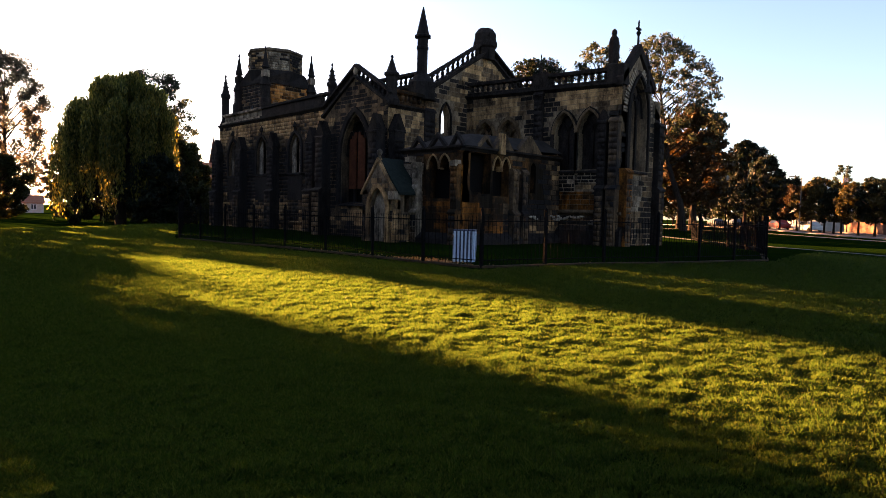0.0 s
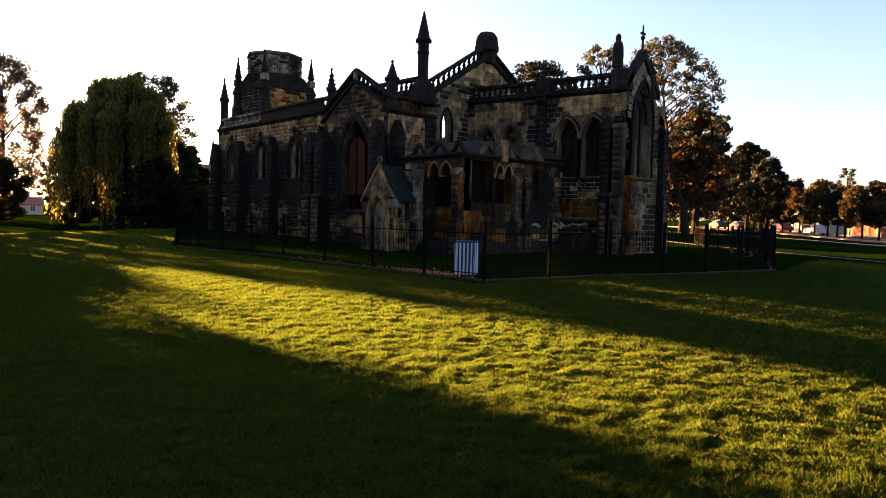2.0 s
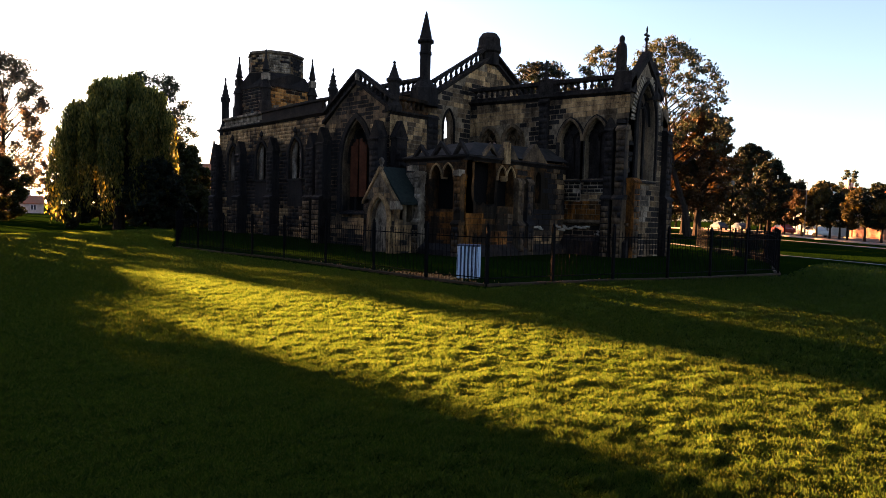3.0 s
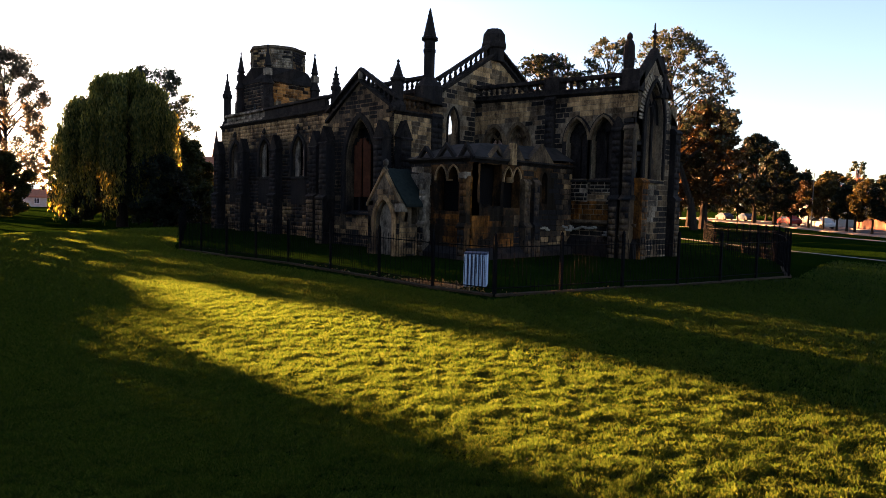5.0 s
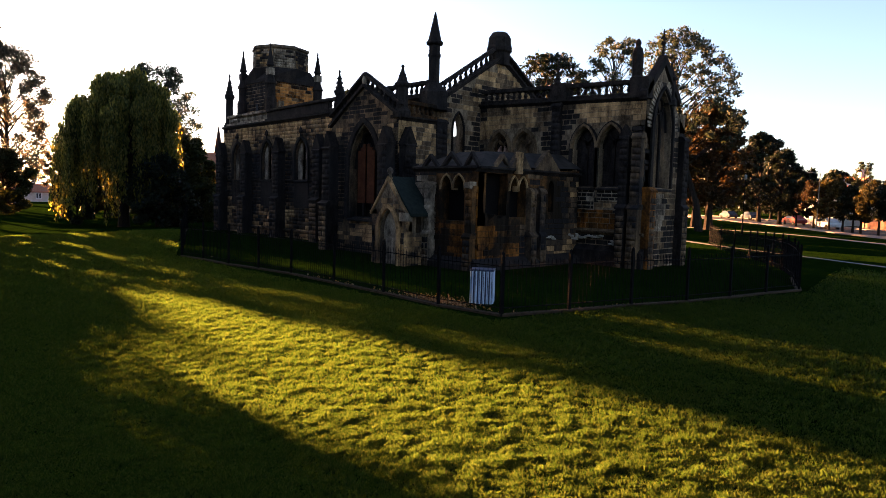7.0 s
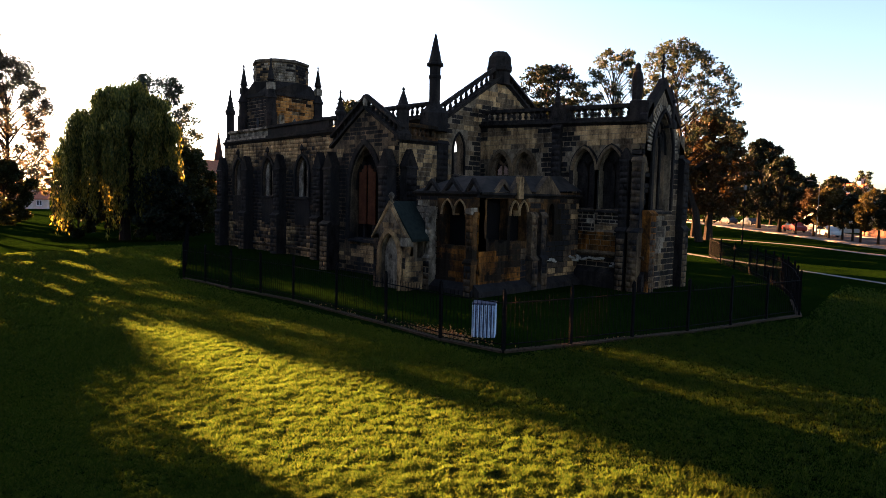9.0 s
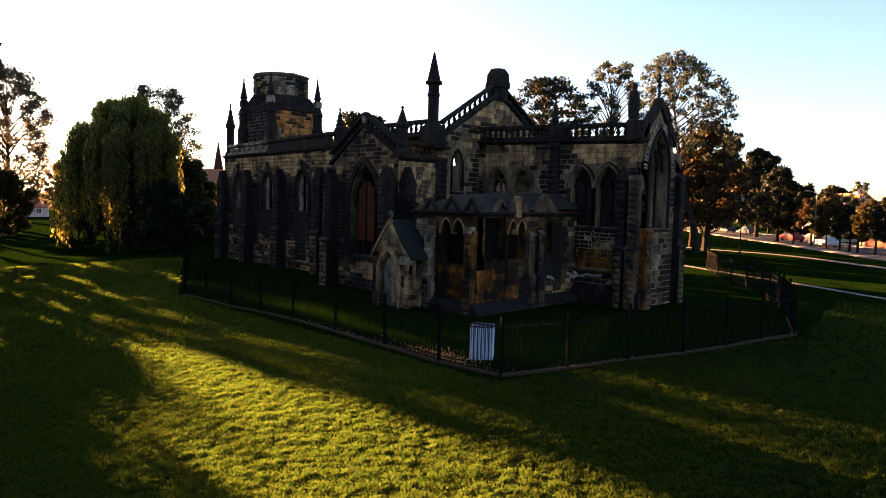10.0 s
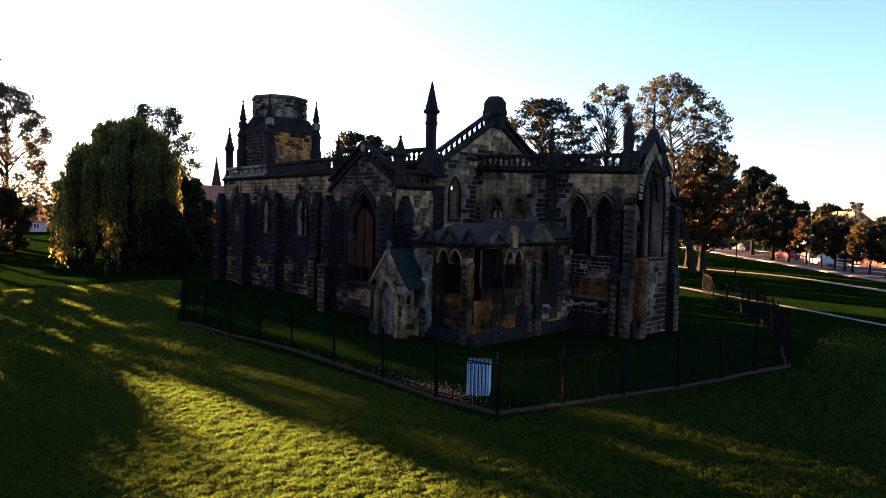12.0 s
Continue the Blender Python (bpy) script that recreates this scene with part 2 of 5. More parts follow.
class Plane:
    """An upright wall plane: s runs along u from the origin, n points outwards."""

    def __init__(self, ox, oy, ux, uy):
        self.o, self.u = (ox, oy), (ux, uy)
        self.n = (uy, -ux)

    def at(self, s, z, out=0.0):
        return (self.o[0] + self.u[0] * s + self.n[0] * out, self.o[1] + self.u[1] * s + self.n[1] * out, z)


def inside(poly, s, z):
    hit, j = False, len(poly) - 1
    for i in range(len(poly)):
        (a, b), (c, d) = poly[i], poly[j]
        if (b > z) != (d > z) and s < (c - a) * (z - b) / (d - b) + a:
            hit = not hit
        j = i
    return hit


def wall_mesh(bm, pl, outer, holes, thick):
    edges = []
    for loop in (outer, *holes):
        vs = [bm.verts.new(pl.at(s, z)) for s, z in loop]
        edges += [bm.edges.new((vs[i], vs[(i + 1) % len(vs)])) for i in range(len(vs))]
    made = bmesh.ops.triangle_fill(bm, edges=edges, use_beauty=True)
    faces = [g for g in made["geom"] if isinstance(g, bmesh.types.BMFace)]
    ext = bmesh.ops.extrude_face_region(bm, geom=faces)
    back = Vector((pl.n[0] * -thick, pl.n[1] * -thick, 0))
    bmesh.ops.translate(bm, vec=back, verts=[g for g in ext["geom"] if isinstance(g, bmesh.types.BMVert)])


def stone_rects(pl, outer, holes, course, lengths, z0, z1, s0, s1, rng, pad=0.12):
    """Rectangles of ashlar that lie inside the outline and clear of the openings."""
    big = []
    for h in holes:
        cs = sum(p[0] for p in h) / len(h)
        cz = sum(p[1] for p in h) / len(h)
        big.append([(s + math.copysign(pad, s - cs), z + (pad if z > cz else -pad)) for s, z in h])
    out, z = [], z0
    while z < z1 - 0.05:
        hgt = course * rng.uniform(0.88, 1.12)
        s = s0 - rng.uniform(0, lengths[1] * 0.6)
        while s < s1:
            ln = rng.uniform(*lengths)
            a, b = max(s, s0), min(s + ln, s1)
            s += ln
            top = min(z + hgt, z1)
            if b - a < 0.12:
                continue
            corners = [(a + 0.01, z + 0.01), (b - 0.01, z + 0.01), (b - 0.01, top - 0.01), (a + 0.01, top - 0.01), ((a + b) / 2, (z + top) / 2)]
            if all(inside(outer, *c) for c in corners) and not any(inside(h, *c) for h in big for c in corners):
                out.append((a, z, b, top))
        z += hgt
    return out


def stonework(pl, rects, mat, parent, rng, proud=0.018, joint=0.014, name="stonework", label=""):
    """Ashlar blocks with chamfered faces standing proud of the wall, joined into one mesh."""
    verts, faces = [], []
    for a, z, b, t in rects:
        d, k, n = proud * rng.uniform(0.5, 1.25), joint, len(verts)
        c = k + 0.008
        verts += [pl.at(a + k, z + k, -0.02), pl.at(b - k, z + k, -0.02), pl.at(b - k, t - k, -0.02), pl.at(a + k, t - k, -0.02),
                  pl.at(a + c, z + c, d), pl.at(b - c, z + c, d), pl.at(b - c, t - c, d), pl.at(a + c, t - c, d)]
        faces += [[n + i for i in f] for f in ((4, 5, 6, 7), (0, 1, 5, 4), (1, 2, 6, 5), (2, 3, 7, 6), (3, 0, 4, 7))]
    if verts:
        return from_arrays(name, verts, faces, mat, parent, label, "stuff")


BLOCKS = {}


def stones(pl, rects, mat, parent, rng, name="stone"):
    """Ashlar stone by stone, each an object on a mesh shared by stones of its size; past 300 the rest is joined."""
    yaw = math.atan2(pl.u[1], pl.u[0])
    for a, z, b, t in rects[:300]:
        w, h = max(0.1, round((b - a) * 20) / 20), max(0.06, round((t - z) * 50) / 50)
        key = (w, h, mat.name)
        if key not in BLOCKS:
            me = bpy.data.meshes.new(name)
            k = 0.019 if mat is stone_black else 0.012 if mat is stone_dark else 0.007
            c, W, H = k + 0.009, w / 2, h / 2
            me.from_pydata([(-W + k, 0.02, -H + k), (W - k, 0.02, -H + k), (W - k, 0.02, H - k), (-W + k, 0.02, H - k),
                            (-W + c, -0.018, -H + c), (W - c, -0.018, -H + c), (W - c, -0.018, H - c), (-W + c, -0.018, H - c)], [],
                           [(4, 5, 6, 7), (0, 1, 5, 4), (1, 2, 6, 5), (2, 3, 7, 6), (3, 0, 4, 7)])
            me.materials.append(single_stone[mat.name])
            BLOCKS[key] = me
        ob = new(name, BLOCKS[key])
        ob.parent = parent
        ob.location = pl.at((a + b) / 2, (z + t) / 2, rng.uniform(-0.009, 0.008))
        ob.rotation_euler = (0, 0, yaw)
    stonework(pl, rects[300:], mat, parent, rng)


def ring(bm, pl, path, width, out, back):
    """A moulding that follows the outline path, width wide, from depth back to out."""
    n = len(path)
    cs, cz = sum(p[0] for p in path) / n, sum(p[1] for p in path) / n
    rows = []
    for i, (s, z) in enumerate(path):
        (a, b), (c, d) = path[max(i - 1, 0)], path[min(i + 1, n - 1)]
        tx, tz = c - a, d - b
        ln = math.hypot(tx, tz) or 1.0
        nx, nz = -tz / ln, tx / ln
        if nx * (s - cs) + nz * (z - cz) < 0:
            nx, nz = -nx, -nz
        e = (s + nx * width, z + nz * width)
        rows.append([bm.verts.new(pl.at(s, z, back)), bm.verts.new(pl.at(s + nx * width * 0.3, z + nz * width * 0.3, out)), bm.verts.new(pl.at(*e, out)), bm.verts.new(pl.at(*e, min(back, 0.0) - 0.01))])
    for a, b in zip(rows, rows[1:]):
        for k in range(3):
            bm.faces.new((a[k], b[k], b[k + 1], a[k + 1]))


def tube(bm, p, q, r0, r1, sides=5):
    p, q = Vector(p), Vector(q)
    d = (q - p).normalized()
    a = d.orthogonal().normalized()
    b = d.cross(a)
    rings = [[bm.verts.new(c + (a * math.cos(2 * math.pi * i / sides) + b * math.sin(2 * math.pi * i / sides)) * r) for i in range(sides)] for c, r in ((p, r0), (q, r1))]
    for i in range(sides):
        bm.faces.new((rings[0][i], rings[0][(i + 1) % sides], rings[1][(i + 1) % sides], rings[1][i]))
    bm.faces.new(rings[0][::-1])
    bm.faces.new(rings[1])


# ---- ground ----
def smooth(a, b, x):
    t = np.clip((x - a) / (b - a), 0, 1)
    return t * t * (3 - 2 * t)


def ground_z(x, y):
    """The lawn falls gently from the church to the south-east and rises towards the road in the north."""
    dx = np.maximum(np.maximum(-28.0 - x, x - 12.0), 0)
    dy = np.maximum(np.maximum(-5.0 - y, y - 9.0), 0)
    d = np.hypot(dx, dy)
    fall = 0.5 - 0.3 * smooth(0, 6, d) - 0.25 * smooth(5, 13, d) - 0.4 * smooth(10, 22, d) * smooth(-10, 15, x) + 0.9 * smooth(14, 48, y) * smooth(-70, -30, x)
    return fall


def gz(x, y):
    return float(ground_z(np.float64(x), np.float64(y)))


def grid_line(c, near, step, far, count):
    mid = np.arange(-near, near + step / 2, step)
    tail = near + (far - near) * (np.linspace(0, 1, count + 1)[1:] ** 3)
    return c + np.concatenate([-tail[::-1], mid, tail])


gx, gy = grid_line(0.0, 60, 1.0, 3000, 24), grid_line(10.0, 70, 1.0, 3000, 24)
GX, GY = np.meshgrid(gx, gy)
GV = np.stack([GX.ravel(), GY.ravel(), ground_z(GX, GY).ravel()], 1)
ii, jj = np.meshgrid(np.arange(len(gx) - 1), np.arange(len(gy) - 1))
a0 = (jj * len(gx) + ii).ravel()
ground = from_arrays("ground", GV, np.stack([a0, a0 + 1, a0 + 1 + len(gx), a0 + len(gx)], 1), grass_ground)
tagged(ground, "mown green park lawn with long evening shadows", "lawn", kind="structure")
ground.data.polygons.foreach_set("use_smooth", [True] * len(ground.data.polygons))

# ---- the church ----
church = new("church")
tagged(church, "roofless ruined gothic church of soot-blackened sandstone inside railings", "church")
R = random.Random(7)
BASE = -0.2
NEAR, LATER = [], []          # walls whose stones are laid one by one, at the end


def wall(name, pl, outer, holes, thick=0.7, core=mortar, label=""):
    bm = bmesh.new()
    wall_mesh(bm, pl, outer, holes, thick)
    return part(name, bm, core, church, label)


LATTICE = [[R.random() for _ in range(64)] for _ in range(64)]


def patchy(s, z):
    """Smooth value noise that gathers stones into stained patches."""
    i, j = math.floor(s), math.floor(z)
    fs, fz = s - i, z - j
    fs, fz = fs * fs * (3 - 2 * fs), fz * fz * (3 - 2 * fz)
    v = lambda a, b: LATTICE[a % 64][b % 64]
    return (v(i, j) * (1 - fs) + v(i + 1, j) * fs) * (1 - fz) + (v(i, j + 1) * (1 - fs) + v(i + 1, j + 1) * fs) * fz


def sooted(owner, pl, outer, holes, z0, z1, s0, s1, course, lengths, base, stains, palette=None, spread=0.55):
    """Ashlar whose stones run from clean to black; stains: (s, z, half width, half height, amount)."""
    clean, mid_, black = palette or (stone_pale, stone_dark, stone_black)
    shift = R.uniform(0, 40)
    bins = {clean.name: [], mid_.name: [], black.name: []}
    for r in stone_rects(pl, outer, holes, course, lengths, z0, z1, s0, s1, R):
        s, z = (r[0] + r[2]) / 2, (r[1] + r[3]) / 2
        v = base + spread * (patchy(s * 0.7 + shift, z * 0.9) - 0.5) + 0.35 * (patchy(s * 2.1, z * 2.6 + shift) - 0.5) + R.gauss(0, 0.07)
        for cs, cz, hs, hz, amount in stains:
            d = math.hypot((s - cs) / hs, (z - cz) / hz)
            v += amount * max(0.0, min(1.0, 1.5 - d))
        bins[(clean if v < 0.4 else mid_ if v < 0.62 else black).name].append(r)
    for mat in (clean, mid_, black):
        rects = bins[mat.name]
        if owner in NEAR:
            LATER.append((pl, rects, mat, owner))
        else:
            stonework(pl, rects, mat, owner, R, joint=0.02 if mat is black else 0.008)


def baluster_mesh(h):
    bm = bmesh.new()
    lathe(bm, [(0.13, 0), (0.13, 0.08 * h), (0.07, 0.16 * h), (0.115, 0.42 * h), (0.06, 0.78 * h), (0.14, 0.92 * h), (0.17, h)], 8)
    me = bpy.data.meshes.new("baluster")
    bmesh.ops.recalc_face_normals(bm, faces=bm.faces)
    bm.to_mesh(me)
    bm.free()
    me.materials.append(stone_black)
    return me


BALUSTERS = {}


def balustrade(pl, s0, s1, z0, z1, rise=0.0, spacing=0.42, depth=-0.2, mat=None, solid=False, label=""):
    """Pierced parapet between two rails; rise: by how much it climbs from s0 to s1."""
    mat = mat or stone_black
    bm = bmesh.new()
    zz = lambda s: rise * (s - s0) / (s1 - s0)
    low, cap = 0.16, 0.2
    prism(bm, [(s0, z0), (s1, z0 + rise), (s1, z0 + rise + low), (s0, z0 + low)], lambda s, z: pl.at(s, z, depth + 0.28), lambda s, z: pl.at(s, z, depth - 0.2))
    prism(bm, [(s0, z1 - cap), (s1, z1 + rise - cap), (s1, z1 + rise - 0.05), (s0, z1 - 0.05)], lambda s, z: pl.at(s, z, depth + 0.24), lambda s, z: pl.at(s, z, depth - 0.2))
    prism(bm, [(s0, z1 - 0.05), (s1, z1 + rise - 0.05), (s1, z1 + rise), (s0, z1)], lambda s, z: pl.at(s, z, depth + 0.14), lambda s, z: pl.at(s, z, depth - 0.1))
    if solid:
        prism(bm, [(s0, z0 + low), (s1, z0 + rise + low), (s1, z1 + rise - cap), (s0, z1 - cap)], lambda s, z: pl.at(s, z, depth + 0.1), lambda s, z: pl.at(s, z, depth - 0.12))
    ob = part("parapet", bm, mat, church, label)
    h = round(z1 - z0 - low - cap + 0.02, 2)
    key = (h, mat.name)
    if key not in BALUSTERS:
        BALUSTERS[key] = baluster_mesh(h)
        BALUSTERS[key].materials[0] = mat
    n = max(2, int(abs(s1 - s0) / spacing))
    if not solid:
        for i in range(n):
            s = s0 + (s1 - s0) * (i + 0.5) / n
            b = new("baluster", BALUSTERS[key])
            b.parent = ob
            b.location = pl.at(s, z0 + low - 0.01 + zz(s), depth + 0.02)
            b.rotation_euler = (0, 0, R.uniform(-0.3, 0.3))
    return ob


def cornice(pl, s0, s1, z, h=0.22, out=0.16, rise=0.0, mat=None):
    bm = bmesh.new()
    a = lambda s, zz, o: pl.at(s, zz, o)
    prof = [(0.0, -h), (out * 0.5, -h * 0.6), (out, -h * 0.35), (out, 0.0), (-0.1, 0.0), (-0.1, -h)]
    prism(bm, prof, lambda o, dz: a(s0, z + dz, o), lambda o, dz: a(s1, z + rise + dz, o))
    return part("string_course", bm, mat or stone_black, church)


def pinnacle(x, y, z0, z1, r, mat=None, crockets=True, label=""):
    """Octagonal shaft on a moulded base with a steep cone and a finial."""
    bm = bmesh.new()
    h = z1 - z0
    lathe(bm, [(r * 1.5, 0), (r * 1.5, 0.12 * h), (r, 0.2 * h), (r, 0.56 * h), (r * 1.35, 0.6 * h), (r * 1.35, 0.64 * h), (r * 0.95, 0.67 * h), (r * 0.15, 0.94 * h), (r * 0.34, 0.96 * h), (r * 0.05, h)], 8, (x, y, z0), math.pi / 8)
    if crockets:
        for i in range(4):
            for k in range(3):
                t = 0.7 + 0.075 * k
                rr = r * (0.95 - 0.8 * (t - 0.67) / 0.27)
                a = math.pi / 4 + i * math.pi / 2
                box(bm, -0.04, -0.04, -0.05, 0.05, 0.05, 0.05, Matrix.Translation((x + rr * math.cos(a), y + rr * math.sin(a), z0 + t * h)) @ pose(0, 0, 0, 20, 30, 45))
    return part("pinnacle", bm, mat or stone_black, church, label)


def buttress(pl, s, w, z0, z1, d, steps=2, gablet=True, mat=None, label=""):
    """Stepped buttress with weathered offsets and a gabled head."""
    bm = bmesh.new()
    levels = [z0 + (z1 - z0) * k for k in ([0.0, 0.52, 1.0] if steps == 2 else [0.0, 1.0])]
    for k, (a, b) in enumerate(zip(levels, levels[1:])):
        dd, ww = d * (1 - 0.25 * k), w * (1 - 0.08 * k)
        box_pts = [(s - ww / 2, a), (s + ww / 2, a), (s + ww / 2, b - 0.12), (s - ww / 2, b - 0.12)]
        prism(bm, box_pts, lambda q, z: pl.at(q, z, dd), lambda q, z: pl.at(q, z, -0.05))
        prof = [(dd + 0.06, b - 0.14), (dd + 0.06, b - 0.06), (dd * 0.7, b + 0.12), (-0.05, b + 0.12), (-0.05, b - 0.14)]
        prism(bm, prof, lambda o, z: pl.at(s - ww / 2 - 0.05, z, o), lambda o, z: pl.at(s + ww / 2 + 0.05, z, o))
    if gablet:
        hh = 1.15 * w
        prism(bm, [(s - w / 2 - 0.06, z1), (s + w / 2 + 0.06, z1), (s, z1 + hh)], lambda q, z: pl.at(q, z, d * 0.72), lambda q, z: pl.at(q, z, -0.04))
    ob = part("buttress", bm, mat or stone_black, church, label)
    n = int((z1 - z0) / 0.3)
    rects = []
    for i in range(n):
        a = z0 + i * 0.3
        if abs(a + 0.15 - levels[1]) > 0.32:
            rects += [(s - w * 0.45, a, s + w * R.uniform(-0.2, 0.2), a + 0.29), (s + w * 0.05, a, s + w * 0.44, a + 0.29)] if i % 2 else [(s - w * 0.45, a, s + w * 0.44, a + 0.29)]
    low = [r for r in rects if r[3] < levels[1]]
    high = [r for r in rects if r[1] >= levels[1] and r[3] < z1 - 0.2] if steps == 2 else []
    off = Plane(pl.o[0] + pl.n[0] * d, pl.o[1] + pl.n[1] * d, *pl.u)
    stonework(off, low, stone_dark, ob, R, 0.03)
    off = Plane(pl.o[0] + pl.n[0] * d * 0.75, pl.o[1] + pl.n[1] * d * 0.75, *pl.u)
    stonework(off, high, mat or stone_black, ob, R, 0.03)
    return ob


def window(pl, hole, hood=0.2, mull=1, depth=0.3, infill=None, slit=0.0, mat=None, name="window", label="", sill=True, reveal=-0.48):
    """Moulded surround, hood, sill, mullions with a traceried head, and a stone or board infill if there is one."""
    mat = mat or stone_black
    s0, s1 = hole[0][0], hole[-1][0]
    z0, top = hole[0][1], max(p[1] for p in hole)
    spring = hole[1][1]
    c, w = (s0 + s1) / 2, s1 - s0
    bm = bmesh.new()
    ring(bm, pl, hole, hood, 0.12, reveal)
    if sill:
        prism(bm, [(0.16, z0 - 0.18), (0.16, z0 - 0.08), (-0.4, z0 + 0.08), (-0.4, z0 - 0.18)], lambda o, z: pl.at(s0 - 0.1, z, o), lambda o, z: pl.at(s1 + 0.1, z, o))
    ob = part(name, bm, mat, church, label)
    for k in range(mull):
        s = s0 + w * (k + 1) / (mull + 1)
        bm = bmesh.new()
        topz = spring + (top - spring) * (0.45 if mull > 1 else 0.3)
        prism(bm, [(s - 0.07, z0), (s + 0.07, z0), (s + 0.07, topz), (s - 0.07, topz)], lambda q, z: pl.at(q, z, -depth + 0.06), lambda q, z: pl.at(q, z, -depth - 0.12))
        part("mullion", bm, mat, ob)
    if mull:
        bm = bmesh.new()
        lw = w / (mull + 1)
        for k in range(mull + 1):
            sub = arch(s0 + lw * (k + 0.5), lw - 0.1, spring - 0.05, spring - 0.05, spring + (top - spring) * 0.55, 4)[1:-1]
            ring(bm, pl, sub, 0.1, -depth + 0.06, -depth - 0.1)
        bm2 = [(c + 0.24 * w * math.cos(a), spring + (top - spring) * 0.62 + 0.2 * w * math.sin(a)) for a in [i * math.pi / 4 for i in range(9)]]
        ring(bm, pl, bm2, 0.08, -depth + 0.06, -depth - 0.1)
        part("tracery", bm, mat, ob)
    if infill is not None:
        flat = Plane(*pl.at(0, 0, -depth - 0.05)[:2], *pl.u)
        cuts = [hole]
        if slit:
            lo_, hi_ = c - 0.5 * slit, c + 0.5 * slit
            cuts = [[p for p in hole if p[0] < lo_ - 0.02] + [(lo_, top - 0.2), (lo_, z0)], [(hi_, z0), (hi_, top - 0.35)] + [p for p in hole if p[0] > hi_ + 0.02]]
        for cut in cuts:
            bm = bmesh.new()
            wall_mesh(bm, flat, cut, [], 0.12)
            part("infill", bm, infill, ob, "pale stone blocking beside a narrow slit" if slit else "")
        if slit:
            # near-black sheet behind the slit paints the dark inside
            bm = bmesh.new()
            wall_mesh(bm, Plane(*pl.at(0, 0, -depth - 0.45)[:2], *pl.u), hole, [], 0.06)
            part("backing", bm, shade_black, ob)
    return ob


# nave: walls round a roofless space
X0, X1, YS, YN, GABLE = -24.6, 0.4, -0.6, 11.0, 5.2
south = Plane(X0, YS, 1, 0)
nave_top = 8.95
NR = 0.3
nave_outer = [(0, BASE), (X1 - X0, BASE), (X1 - X0, nave_top + NR), (0, nave_top)]
nave_holes = [arch(x - X0, 1.45, 4.7, 6.3, 7.5) for x in (-22.1, -17.5, -12.8)]
nave_s = wall("nave_wall", south, nave_outer, nave_holes, core=stone_dark, label="sooty nave wall of tooled sandstone ashlar")
sooted(nave_s, south, nave_outer, nave_holes, 0.1, nave_top + NR, 0, 19.6, 0.27, (0.45, 0.95), 0.58,
       [(10, 8.2, 14, 1.1, -0.45), (10, 4.6, 14, 1.3, 0.25), (10, 0.8, 14, 0.8, -0.15)] + [(h[0][0] + 0.7, 6.4, 1.1, 1.3, 0.35) for h in nave_holes])
for h in nave_holes:
    window(south, h, 0.26, 0, 0.12, stone_white, 0.5, label="pointed nave window blocked with pale stone")
cornice(south, 0, 19.4, 4.68, 0.18, 0.12)
cornice(south, 0, 19.3, nave_top + 0.02, 0.3, 0.22, rise=NR * 19.3 / 25.0)
cornice(south, 0, 19.4, 1.1, 0.25, 0.16, mat=stone_dark)
for x in (-24.4, -20.3, -15.4, -10.2):
    buttress(south, x - X0, 0.9, BASE, 6.7, 0.8)
for h in nave_holes:
    bm = bmesh.new()
    c = (h[0][0] + h[-1][0]) / 2
    lathe(bm, [(0.07, 0), (0.05, 0.25), (0.17, 0.35), (0.13, 0.5), (0.02, 0.72)], 6, south.at(c, 7.68, 0.1))
    part("finial", bm, stone_black, church)
    bm = bmesh.new()
    prism(bm, [(c - 0.95, 2.7), (c + 0.95, 2.7), (c + 0.95, 4.5), (c - 0.95, 4.5)], lambda s, z: south.at(s, z, 0.05), lambda s, z: south.at(s, z, -0.05))
    part("panel", bm, stone_black, church, "soot-black recessed panel under a window")
balustrade(south, 0.6, 6.8, 9.0, 9.86, rise=0.08, mat=stone_white, spacing=0.3, label="pale repaired stone balustrade")
balustrade(south, 6.8, 14.8, 9.06, 9.96, rise=0.16, solid=True, label="soot-black solid parapet")
balustrade(south, 14.8, 19.4, 9.2, 10.1, rise=0.1)
balustrade(south, 19.4, 24.6, 9.4, 10.28)
cornice(south, 19.4, 24.8, 9.42, 0.3, 0.2)
bm = bmesh.new()
prism(bm, [(19.4, 9.0), (24.9, 9.0), (24.9, 9.4), (19.4, 9.4)], lambda q, z: south.at(q, z, 0.0), lambda q, z: south.at(q, z, -0.7))
part("parapet_wall", bm, stone_dark, church)

north = Plane(X1, YN, -1, 0)
n_outer = [(0, BASE), (X1 - X0, BASE), (X1 - X0, nave_top), (12.2, nave_top), (12.0, 8.5), (11.2, 8.35), (10.3, 8.3), (8.9, 8.4), (8.2, 8.5), (8.0, nave_top), (0, nave_top)]
n_holes = [arch(s, 1.6, 3.9, 6.2, 7.5) for s in (3.0, 6.6, 14.4, 18.2, 22.6)]
wall("nave_wall", north, n_outer, n_holes, label="far nave wall of dark sandstone")
balustrade(north, 0.3, 7.9, 8.7, 9.6)
balustrade(north, 12.3, 24.7, 8.95, 9.8)
westp = Plane(X0, YN, 0, -1)
w_outer = [(0, BASE), (YN - YS, BASE), (YN - YS, nave_top), (0, nave_top)]
wall("nave_wall", westp, w_outer, [], label="west wall of dark sandstone behind the tower")

